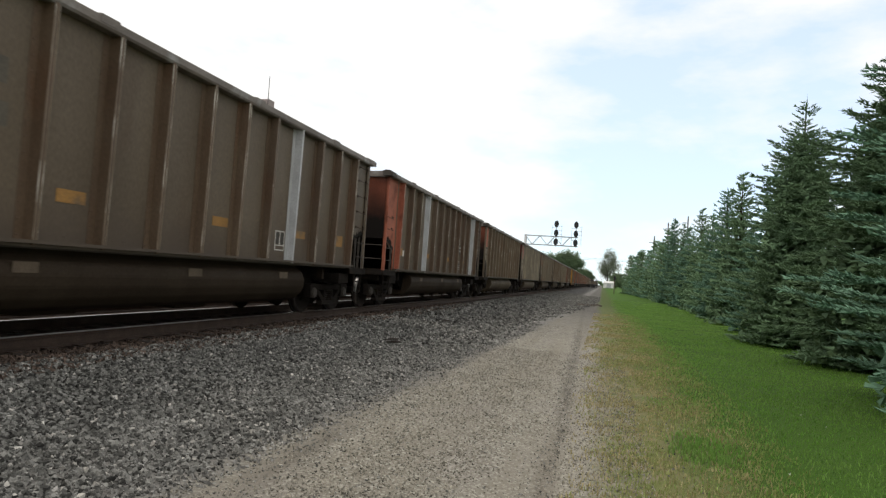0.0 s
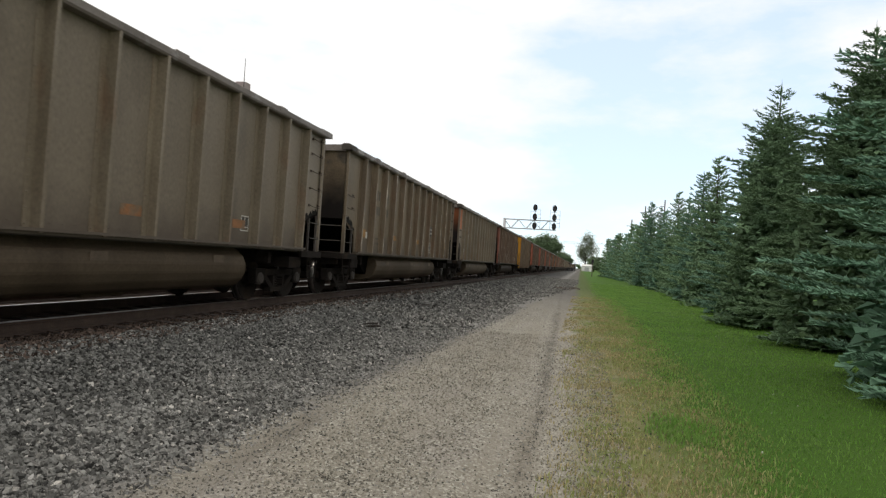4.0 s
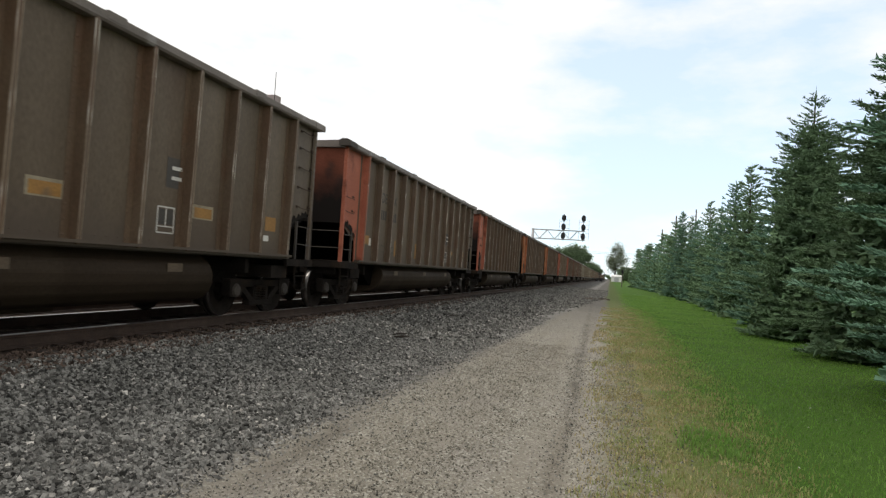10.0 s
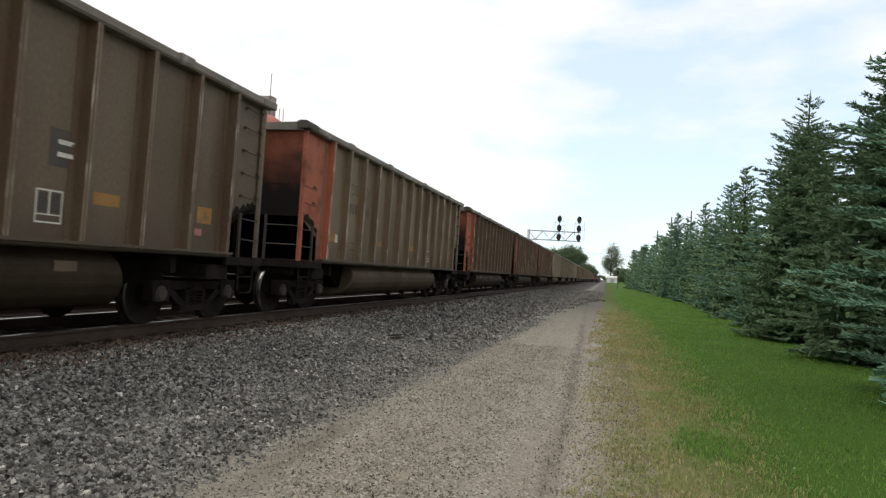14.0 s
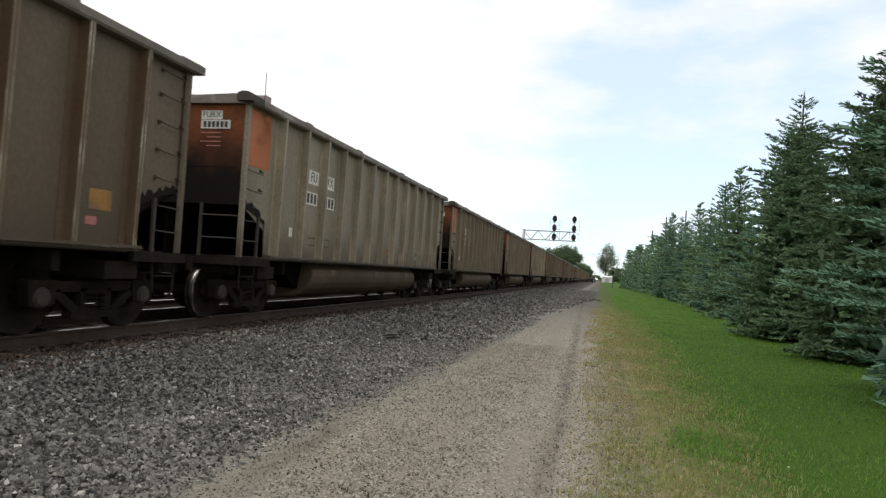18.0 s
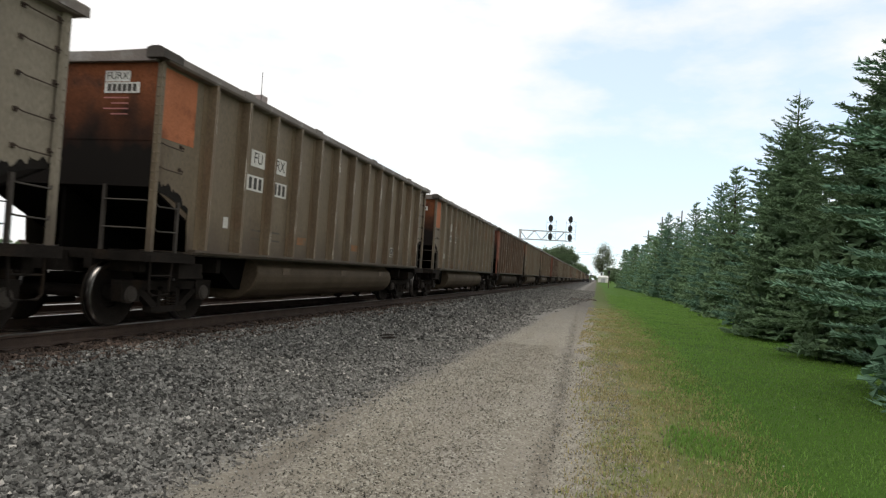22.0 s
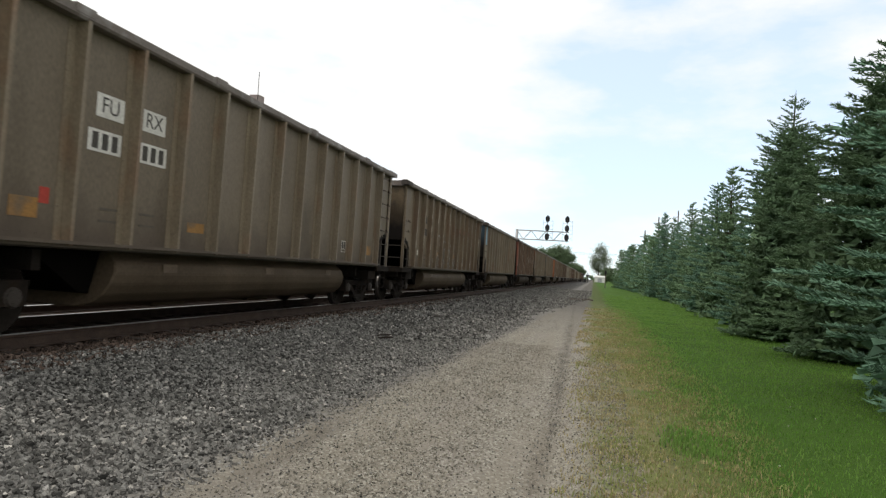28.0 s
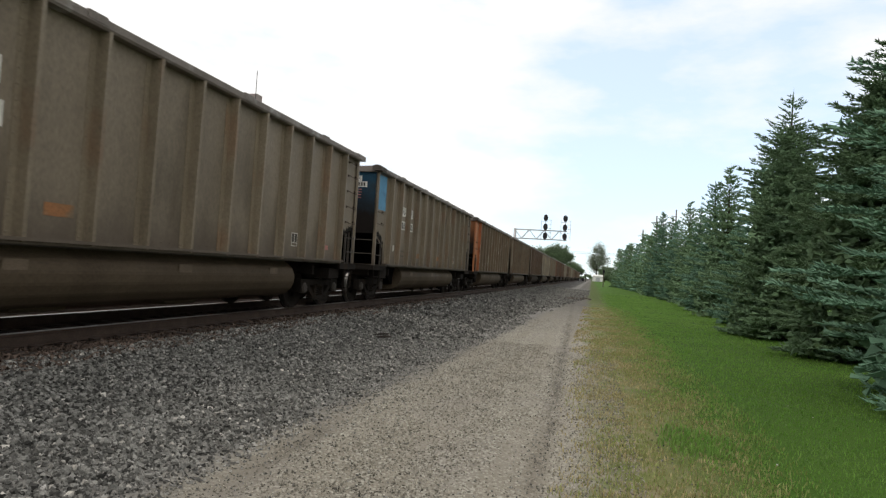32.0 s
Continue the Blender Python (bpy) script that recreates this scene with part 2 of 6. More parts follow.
def leafy(m, colour, share):
    """Lets part of the light through a leaf material."""
    n, l = m.node_tree.nodes, m.node_tree.links
    b, out = n["Principled BSDF"], n["Material Output"]
    tr, mix = n.new("ShaderNodeBsdfTranslucent"), n.new("ShaderNodeMixShader")
    tr.inputs["Color"].default_value = (*colour, 1)
    mix.inputs[0].default_value = share
    l.new(b.outputs[0], mix.inputs[1])
    l.new(tr.outputs[0], mix.inputs[2])
    l.new(mix.outputs[0], out.inputs["Surface"])
    return m


NEEDLE = surface("blue_green_spruce_needles", (0.20, 0.31, 0.17), (0.145, 0.235, 0.135), 0.8, 0.75, 0, 70, 0.5, 0.02, island=0.35, objvar=0.22, spec=0.1)
NEEDLEBLUE = surface("silvery_blue_spruce_needles", (0.20, 0.335, 0.23), (0.14, 0.255, 0.175), 0.8, 0.75, 0, 70, 0.5, 0.02, island=0.35, objvar=0.22, spec=0.1)
# Leaf green is lifted: the haze of distance is painted into it.
LEAF = surface("hazed_green_tree_leaves", (0.21, 0.29, 0.17), (0.16, 0.23, 0.13), 0.3, 0.7, 0, 20, 0.3, 0.02, island=0.35, objvar=0.2, spec=0.25)
LEAFPALE = surface("sparse_pale_spring_leaves", (0.23, 0.27, 0.18), (0.18, 0.215, 0.14), 0.3, 0.7, 0, 20, 0.3, 0.02, island=0.35, spec=0.25)
BLADE = surface("lush_grass_blades", (0.12, 0.262, 0.042), (0.205, 0.325, 0.078), 0.9, 0.6, 0, 30, 0, 0, island=0.25, spec=0.25)
OLIVEBLADE = surface("thin_olive_grass_blades", (0.30, 0.325, 0.13), (0.22, 0.28, 0.092), 0.9, 0.7, 0, 30, 0, 0, island=0.35, spec=0.2)
DRYBLADE = surface("dry_yellowish_grass_blades", (0.43, 0.36, 0.2), (0.34, 0.31, 0.145), 0.9, 0.7, 0, 30, 0, 0, island=0.35, spec=0.2)
STONE = surface("grey_basalt_ballast", (0.171, 0.168, 0.155), (0.114, 0.112, 0.103), 2.0, 0.9, 0, 90, 0.4, 0.01, island=0.8, spec=0.12)
FINES = surface("pale_grey_stone_chips", (0.235, 0.228, 0.212), (0.15, 0.145, 0.135), 2.0, 0.9, 0, 90, 0.3, 0.01, island=0.75, spec=0.15)
# Pale stones; many of them paint in the bright glints on the ballast.
PALESTONE = surface("pale_stones_and_glints", (0.44, 0.42, 0.38), (0.34, 0.32, 0.29), 2.0, 0.85, 0, 90, 0.3, 0.01, island=0.35, spec=0.2)
CINDER = surface("brown_track_cinders", (0.115, 0.085, 0.068), (0.07, 0.052, 0.042), 2.0, 0.95, 0, 90, 0.3, 0.01, island=0.7, spec=0.1)
PEBBLE = surface("mixed_tan_road_gravel", (0.25, 0.232, 0.19), (0.18, 0.166, 0.136), 2.0, 0.9, 0, 90, 0.3, 0.01, island=0.6)
BRICKRED = surface("faded_red_steel_tank", (0.42, 0.16, 0.13), (0.34, 0.12, 0.1), 0.3, 0.7, 0, 8, 0.1, 0.01)
CONCRETE = surface("grey_stained_concrete", (0.3, 0.26, 0.25), (0.24, 0.2, 0.19), 0.4, 0.85, 0, 8, 0.2, 0.01)
leafy(NEEDLE, (0.22, 0.3, 0.16), 0.42)
leafy(NEEDLEBLUE, (0.22, 0.35, 0.24), 0.42)
leafy(LEAF, (0.30, 0.38, 0.24), 0.65)
leafy(LEAFPALE, (0.33, 0.38, 0.26), 0.6)
leafy(BLADE, (0.19, 0.38, 0.055), 0.5)
leafy(DRYBLADE, (0.3, 0.25, 0.12), 0.4)
leafy(OLIVEBLADE, (0.25, 0.27, 0.09), 0.45)
GRAFFITI = surface("silver_spray_paint", (0.40, 0.41, 0.42), (0.22, 0.22, 0.215), 4.5, 0.6, 0, 40, 0.05, 0.002, stain=(0.11, 0.095, 0.075), stain_scale=4.5, stain_amount=0.6)
REDFADE = surface("faded_red_lettering", (0.26, 0.09, 0.06), (0.2, 0.1, 0.07), 3, 0.8, 0, 40, 0.05, 0.002)
DARKSQ = surface("dark_painted_square", (0.05, 0.046, 0.042), (0.07, 0.062, 0.054), 3, 0.7, 0, 40, 0.05, 0.002)
PINK = surface("dusty_pink_sticker", (0.4, 0.16, 0.15), (0.34, 0.13, 0.12), 3, 0.7, 0, 40, 0.05, 0.002)


def rounded(m, lift, share):
    """Foliage shades softly as the rounded crown that it makes up: its shading normal leans outwards and up."""
    n, l = m.node_tree.nodes, m.node_tree.links

    def vec(op, a, b):
        x = n.new("ShaderNodeVectorMath")
        x.operation = op
        for i, v in enumerate((a, b)):
            if isinstance(v, tuple):
                x.inputs[i].default_value = v
            elif v is not None:
                l.new(v, x.inputs[i])
        return x.outputs[0]

    out = vec("NORMALIZE", vec("MULTIPLY", n.new("ShaderNodeTexCoord").outputs["Object"], (1, 1, 1 if lift == 0 else 0)), None)
    turn = n.new("ShaderNodeVectorTransform")
    turn.vector_type, turn.convert_from, turn.convert_to = "VECTOR", "OBJECT", "WORLD"
    l.new(vec("ADD", out, (0, 0, lift)), turn.inputs[0])
    soft = vec("MULTIPLY", vec("NORMALIZE", turn.outputs[0], None), (share, share, share))
    own = vec("MULTIPLY", n.new("ShaderNodeNewGeometry").outputs["Normal"], (1 - share, 1 - share, 1 - share))
    l.new(vec("NORMALIZE", vec("ADD", soft, own), None), n["Principled BSDF"].inputs["Normal"])


rounded(NEEDLE, 0.55, 0.5)
rounded(NEEDLEBLUE, 0.55, 0.5)
rounded(LEAF, 0, 0.5)


def sward(m):
    """Grass shades as the turf that it makes up: its shading normal points up."""
    n, l = m.node_tree.nodes, m.node_tree.links
    up = n.new("ShaderNodeCombineXYZ")
    up.inputs[2].default_value = 1.0
    l.new(up.outputs[0], n["Principled BSDF"].inputs["Normal"])


sward(BLADE)


# ---- mesh helpers ----
def box(bm, x0, x1, y0, y1, z0, z1):
    v = [bm.verts.new(p) for p in ((x0, y0, z0), (x1, y0, z0), (x1, y1, z0), (x0, y1, z0), (x0, y0, z1), (x1, y0, z1), (x1, y1, z1), (x0, y1, z1))]
    for f in ((3, 2, 1, 0), (4, 5, 6, 7), (0, 1, 5, 4), (1, 2, 6, 5), (2, 3, 7, 6), (3, 0, 4, 7)):
        bm.faces.new([v[i] for i in f])


def prism(bm, ring0, ring1):
    """Closed solid between two rings of equal length."""
    a, b = [bm.verts.new(p) for p in ring0], [bm.verts.new(p) for p in ring1]
    k = len(a)
    for i in range(k):
        bm.faces.new((a[i], a[(i + 1) % k], b[(i + 1) % k], b[i]))
    bm.faces.new(a[::-1])
    bm.faces.new(b)


def tube(bm, pts, r, k=6):
    """A round rod along a bent line."""
    pts = [Vector(p) for p in pts]
    rings = []
    for i, p in enumerate(pts):
        d = (pts[min(i + 1, len(pts) - 1)] - pts[max(i - 1, 0)]).normalized()
        u = d.orthogonal().normalized()
        w = d.cross(u)
        rr = r[i] if isinstance(r, (list, tuple)) else r
        rings.append([bm.verts.new(p + rr * (math.cos(6.2832 * j / k) * u + math.sin(6.2832 * j / k) * w)) for j in range(k)])
    for a, b in zip(rings, rings[1:]):
        # match the rings by the nearest start
        s = min(range(k), key=lambda q: (a[0].co - b[q].co).length)
        for j in range(k):
            bm.faces.new((a[j], a[(j + 1) % k], b[(j + 1 + s) % k], b[(j + s) % k]))
    bm.faces.new(rings[0][::-1])
    bm.faces.new(rings[-1])


def lathe(bm, profile, k=28, axis="x", at=(0, 0, 0), hollow=False):
    """Turns a profile of (along, radius) round an axis."""
    rings = []
    for a, r in profile:
        ring = []
        for j in range(k):
            c, s = math.cos(6.28318 * j / k) * r, math.sin(6.28318 * j / k) * r
            p = (a, c, s) if axis == "x" else (c, a, s) if axis == "y" else (c, s, a)
            ring.append(bm.verts.new((p[0] + at[0], p[1] + at[1], p[2] + at[2])))
        rings.append(ring)
    for a, b in zip(rings, rings[1:] + (rings[:1] if hollow else [])):
        for j in range(k):
            bm.faces.new((a[j], a[(j + 1) % k], b[(j + 1) % k], b[j]))
    if not hollow:
        bm.faces.new(rings[0][::-1])
        bm.faces.new(rings[-1])


def rivet(bm, p, n, r=0.014, h=0.010):
    p, n = Vector(p), Vector(n)
    u = n.orthogonal().normalized()
    w = n.cross(u)
    base = [bm.verts.new(p + r * (math.cos(1.2566 * j) * u + math.sin(1.2566 * j) * w)) for j in range(5)]
    top = bm.verts.new(p + h * n)
    for j in range(5):
        bm.faces.new((base[j], base[(j + 1) % 5], top))


MESHES = {}


def shape(key, build, smooth=False, bevel=0.0):
    """The mesh of that key, built once."""
    if key not in MESHES:
        bm = bmesh.new()
        build(bm)
        if bevel:
            bmesh.ops.bevel(bm, geom=bm.edges[:], offset=bevel, segments=1, affect="EDGES")
        bmesh.ops.recalc_face_normals(bm, faces=bm.faces[:])
        me = bpy.data.meshes.new(key)
        bm.to_mesh(me)
        bm.free()
        me.materials.append(None)
        if smooth:
            me.polygons.foreach_set("use_smooth", [True] * len(me.polygons))
        MESHES[key] = me
    return MESHES[key]


def raw(name, verts, faces, material, smooth=False):
    """A mesh from arrays: verts (n, 3), faces (m, k)."""
    me = bpy.data.meshes.new(name)
    verts, faces = np.asarray(verts, np.float32), np.asarray(faces, np.int32)
    me.vertices.add(len(verts))
    me.vertices.foreach_set("co", verts.ravel())
    k = faces.shape[1]
    me.loops.add(faces.size)
    me.loops.foreach_set("vertex_index", faces.ravel())
    me.polygons.add(len(faces))
    me.polygons.foreach_set("loop_start", np.arange(0, faces.size, k, dtype=np.int32))
    me.polygons.foreach_set("use_smooth", np.full(len(faces), smooth))
    me.update(calc_edges=True)
    me.materials.append(material)
    return me


def part(name, me, material, parent, label="", at=None):
    ob = new(name, me)
    ob.parent = parent
    if me.materials and me.materials[0] is None:
        ob.material_slots[0].link = "OBJECT"
    if material and ob.material_slots[0].link == "OBJECT":
        ob.material_slots[0].material = material
    if at is not None:
        ob.matrix_basis = at if isinstance(at, Matrix) else Matrix.Translation(at)
    if label:
        tagged(ob, label)
    return ob


# ---- ground ----
def profile(x):
    """Height of the ground across the line: lawn, service road, ballast bank, two tracks, yard beyond."""
    pts = ((-3000, -0.3), (-60, -0.2), (-22, 0.12), (-16.2, 0.16), (-14.0, 0.22), (-13.6, 0.24), (-9.3, 0.27), (-9.0, 0.365),
           (-5.75, 0.37), (-5.35, 0.315), (-2.9, 0.03), (-2.5, 0.0), (-1.9, 0.012), (-1.45, -0.012), (-0.9, 0.02), (-0.45, -0.02), (0.0, 0.012), (0.9, 0.02), (8, 0.05), (60, 0.3), (3000, 0.5))
    for (xa, za), (xb, zb) in zip(pts, pts[1:]):
        if xa <= x <= xb:
            return za + (zb - za) * (x - xa) / (xb - xa)
    return 0.0


def ground_material():
    """Bands across the line: lawn, dry verge, tan gravel road, grey ballast, sooty track bed; edges wander by noise."""
    m = bpy.data.materials.new("roadside_ground")
    m.use_nodes = True
    n, l = m.node_tree.nodes, m.node_tree.links
    b = n["Principled BSDF"]
    co = n.new("ShaderNodeTexCoord").outputs["Object"]
    sep = n.new("ShaderNodeSeparateXYZ")
    l.new(co, sep.inputs[0])

    def tex(scale, detail=5, stretch=None):
        t = n.new("ShaderNodeTexNoise")
        t.inputs["Scale"].default_value, t.inputs["Detail"].default_value = scale, detail
        if stretch:
            mp = n.new("ShaderNodeMapping")
            mp.inputs["Scale"].default_value = stretch
            l.new(co, mp.inputs["Vector"])
            l.new(mp.outputs[0], t.inputs["Vector"])
        else:
            l.new(co, t.inputs["Vector"])
        return t.outputs["Fac"]

    def math_node(op, a, c, d=0.0):
        x = n.new("ShaderNodeMath")
        x.operation = op
        for i, v in enumerate((a, c, d)):
            if isinstance(v, (int, float)):
                x.inputs[i].default_value = v
            else:
                l.new(v, x.inputs[i])
        return x.outputs[0]

    def ranged(v, lo, hi, a=0.0, c=1.0):
        r = n.new("ShaderNodeMapRange")
        for i, w in ((1, lo), (2, hi), (3, a), (4, c)):
            r.inputs[i].default_value = w
        l.new(v, r.inputs[0])
        return r.outputs[0]

    def mixed(fac, a, c, kind="MIX"):
        x = n.new("ShaderNodeMix")
        x.data_type, x.blend_type = "RGBA", kind
        for sock, v in ((x.inputs[0], fac), (x.inputs[6], a), (x.inputs[7], c)):
            if isinstance(v, (int, float)):
                sock.default_value = v
            elif isinstance(v, tuple):
                sock.default_value = (*v, 1)
            else:
                l.new(v, sock)
        return x.outputs[2]

    vor = n.new("ShaderNodeTexVoronoi")
    vor.inputs["Scale"].default_value = 17
    l.new(co, vor.inputs["Vector"])
    vors = n.new("ShaderNodeTexVoronoi")
    vors.inputs["Scale"].default_value = 48
    l.new(co, vors.inputs["Vector"])
    wob = math_node("ADD", math_node("MULTIPLY", math_node("SUBTRACT", tex(0.45, 4), 0.5), 0.7), math_node("MULTIPLY", math_node("SUBTRACT", tex(3.0, 5), 0.5), 0.55))
    xw = math_node("ADD", sep.outputs["X"], wob)
    drift = math_node("MULTIPLY_ADD", math_node("MINIMUM", sep.outputs["Y"], 34), -0.035, xw)
    far = ranged(math_node("MULTIPLY_ADD", wob, 9.0, sep.outputs["Y"]), 18, 42)
    # gravel road with wheelways
    road = mixed(tex(0.7, 6, (1, 0.25, 1)), (0.242, 0.228, 0.19), (0.188, 0.176, 0.146))
    gv = n.new("ShaderNodeSeparateColor")
    l.new(vors.outputs["Color"], gv.inputs[0])
    road = mixed(ranged(gv.outputs[0], 0.25, 0.95, 0.0, 0.85), road, (0.17, 0.15, 0.122))
    road = mixed(ranged(gv.outputs[1], 0.6, 0.95, 0.0, 0.8), road, (0.42, 0.405, 0.352))
    rut = math_node("MULTIPLY", ranged(math_node("ABSOLUTE", math_node("SUBTRACT", math_node("MULTIPLY_ADD", wob, 0.16, math_node("MULTIPLY_ADD", math_node("MAXIMUM", math_node("SUBTRACT", sep.outputs["Y"], 8), 0), 0.019, sep.outputs["X"])), -0.385), 0), 0.02, 0.13, 1, 0), ranged(tex(2.3, 5, (1, 0.4, 1)), 0.36, 0.55))
    road = mixed(math_node("MULTIPLY", rut, ranged(gv.outputs[2], 0.15, 0.6, 0.2, 1.0)), road, (0.09, 0.078, 0.066))
    smear = math_node("MULTIPLY", ranged(math_node("ABSOLUTE", math_node("SUBTRACT", math_node("MULTIPLY_ADD", wob, 0.25, sep.outputs["X"]), -2.45), 0), 0.03, 0.2, 1, 0), ranged(tex(0.9, 5, (1, 0.35, 1)), 0.46, 0.6))
    road = mixed(math_node("MULTIPLY", smear, 0.75), road, (0.11, 0.098, 0.085))
    road = mixed(math_node("MULTIPLY", ranged(sep.outputs["X"], -0.34, -0.2), 0.45), road, (0.30, 0.28, 0.235))
    streak = tex(2.4, 4, (1, 0.05, 1))
    road = mixed(ranged(streak, 0.46, 0.62, 0, 0.5), road, (0.22, 0.198, 0.16))
    road = mixed(math_node("MULTIPLY", ranged(tex(1.1, 6, (1, 0.4, 1)), 0.5, 0.72), 0.5), road, (0.24, 0.22, 0.2))
    road = mixed(math_node("MULTIPLY", far, 0.97), road, (0.105, 0.098, 0.088))
    # ballast between the loose stones, and far off where the stones merge
    bs = n.new("ShaderNodeSeparateColor")
    l.new(vor.outputs["Color"], bs.inputs[0])
    bal = mixed(bs.outputs[0], (0.07, 0.067, 0.062), (0.18, 0.174, 0.16))
    bal = mixed(ranged(vor.outputs["Distance"], 0.25, 0.7), bal, (0.03, 0.028, 0.026))
    fines = mixed(gv.outputs[0], (0.105, 0.1, 0.092), (0.225, 0.216, 0.2))
    bal = mixed(ranged(drift, -4.3, -3.6), bal, fines)
    bed = mixed(tex(3, 5), (0.055, 0.041, 0.033), (0.085, 0.063, 0.05))
    # verge and lawn
    dry = mixed(ranged(tex(2.2, 6), 0.35, 0.65), (0.185, 0.155, 0.088), (0.25, 0.222, 0.165))
    dry = mixed(math_node("MULTIPLY", ranged(tex(4.6, 6), 0.37, 0.58), 0.95), dry, (0.115, 0.14, 0.045))
    dry = mixed(ranged(xw, 0.35, 0.8, 0, 0.6), dry, (0.165, 0.15, 0.07))
    dry = mixed(ranged(sep.outputs["Y"], 20, 55, 0, 0.95), dry, (0.066, 0.09, 0.028))
    lawn = mixed(tex(0.5, 6), (0.040, 0.092, 0.013), (0.056, 0.108, 0.020))
    lawn = mixed(ranged(tex(1.9, 5), 0.45, 0.7, 0, 0.45), lawn, (0.115, 0.17, 0.035))
    # near turf is darker: the shade between the blades is painted in
    shaded_thatch = mixed(tex(0.5, 6), (0.034, 0.075, 0.011), (0.05, 0.092, 0.017))
    lawn = mixed(ranged(sep.outputs["Y"], 18, 80), shaded_thatch, lawn)
    lawn = mixed(ranged(tex(45, 3), 0.38, 0.62, 0, 0.55), lawn, (0.05, 0.11, 0.014))
    yard = mixed(tex(0.5, 6), (0.13, 0.125, 0.115), (0.09, 0.086, 0.08))
    col = mixed(ranged(xw, -14.6, -14.2), yard, bal)
    track = math_node("MULTIPLY", ranged(xw, -13.4, -13.0), ranged(xw, -5.95, -5.55, 1, 0))
    col = mixed(track, col, bed)
    col = mixed(ranged(drift, -3.10, -2.74), col, road)
    col = mixed(ranged(math_node("MULTIPLY_ADD", math_node("MINIMUM", sep.outputs["Y"], 60), 0.006, xw), -0.05, 0.35), col, dry)
    col = mixed(ranged(math_node("MULTIPLY_ADD", math_node("SUBTRACT", tex(0.8, 5), 0.5), 1.1, xw), 0.6, 1.5), col, lawn)
    l.new(col, b.inputs["Base Color"])
    b.inputs["Roughness"].default_value = 0.92
    b.inputs["Specular IOR Level"].default_value = 0.08
    bump = n.new("ShaderNodeBump")
    bump.inputs["Strength"].default_value, bump.inputs["Distance"].default_value = 0.7, 0.02
    l.new(math_node("ADD", math_node("MULTIPLY", vor.outputs["Distance"], -0.6), tex(70, 3)), bump.inputs["Height"])
    l.new(bump.outputs[0], b.inputs["Normal"])
    return m


def make_ground():
    xs = [-3000, -800, -200, -60, -30, -22, -18, -16.2, -15, -14.0, -13.6, -12, -10, -9.3, -9.0, -8] + [-6.2 + 0.1 * i for i in range(0, 92)] + [3.2, 4, 5, 6, 8, 12, 20, 60, 200, 800, 3000]
    ys = [-3000, -600, -100, -30, -8, 0] + [1.5 + 0.2 * i for i in range(0, 140)] + [30 + 1.0 * i for i in range(60)] + [92, 100, 120, 150, 200, 300, 500, 900, 1600, 3500]
    v = []
    for y in ys:
        for x in xs:
            z = profile(x)
            if -5.6 < x < 9 and 0 < y < 90:
                z += 0.035 * noise.noise(Vector((x * 0.9, y * 0.6, 0))) + 0.012 * noise.noise(Vector((x * 4, y * 3.2, 3)))
            v.append((x, y, z))
    k = len(xs)
    f = [(j * k + i, j * k + i + 1, (j + 1) * k + i + 1, (j + 1) * k + i) for j in range(len(ys) - 1) for i in range(k - 1)]
    g = new("ground", raw("ground", v, f, ground_material(), True))
    tagged(g, "flat ground with gravel service road, ballast bank and lawn", "ground", kind="structure")


make_ground()


def surface_z(x, y):
    z = profile(x)
    if -5.6 < x < 9 and 0 < y < 90:
        z += 0.035 * noise.noise(Vector((x * 0.9, y * 0.6, 0))) + 0.012 * noise.noise(Vector((x * 4, y * 3.2, 3)))
    return z


# ---- tracks ----
def rail_section():
    """Half-height T-rail outline as (across, up) with the head top at 0."""
    return [(-0.07, -0.17), (0.07, -0.17), (0.07, -0.158), (0.012, -0.135), (0.01, -0.045), (0.036, -0.036), (0.036, -0.008), (-0.036, -0.008), (-0.036, -0.036), (-0.01, -0.045), (-0.012, -0.135), (-0.07, -0.158)]


def make_track(xc, ztop, label):
    rail_me = shape("rail", lambda bm: prism(bm, [(a, -60, u) for a, u in rail_section()], [(a, 900, u) for a, u in rail_section()]))
    head_me = shape("rail_head", lambda bm: prism(bm, [(-0.034, -60, -0.008), (0.034, -60, -0.008), (0.024, -60, 0), (-0.024, -60, 0)], [(-0.034, 900, -0.008), (0.034, 900, -0.008), (0.024, 900, 0), (-0.024, 900, 0)]))
    tie_me = shape("tie", lambda bm: box(bm, -1.28, 1.28, -0.11, 0.11, -0.36, -0.172), bevel=0.012)
    plate_me = shape("tie_plate", lambda bm: box(bm, -0.17, 0.17, -0.09, 0.09, -0.1715, -0.160))
    t = new("railway_track")
    t.location = (xc, 0, ztop)
    tagged(t, label, "railway track", kind="structure")
    for s in (-1, 1):
        r = part("rail", rail_me, RUST, t, "rusty steel rail", (s * 0.752, 0, 0))
        part("rail_head", head_me, RAILTOP, r, "polished shiny rail head")
    rng = random.Random(5)
    for i in range(90):
        part("tie", tie_me, TIE, t, "", Matrix.Translation((rng.uniform(-0.06, 0.06), 2 + 0.5 * i, rng.uniform(-0.01, 0.004))))
        if i < 50 and xc > -9:
            for s in (-1, 1):
                part("tie_plate", plate_me, RUST, t, "", (s * 0.752, 2 + 0.5 * i, 0.006))


make_track(TRACK_X, RAIL_Z, "main track of rusty rails on dark timber ties")
make_track(-11.5, RAIL_Z - 0.12, "second track of rusty rails behind the train")


# ---- coal gondolas ----
PITCH = 16.18          # over the couplers
HALF = 7.265           # half the length of the body
SIDE = 1.425           # the side sheet
POSTS = [-HALF + 1.24 + i * 1.0195 for i in range(13)]
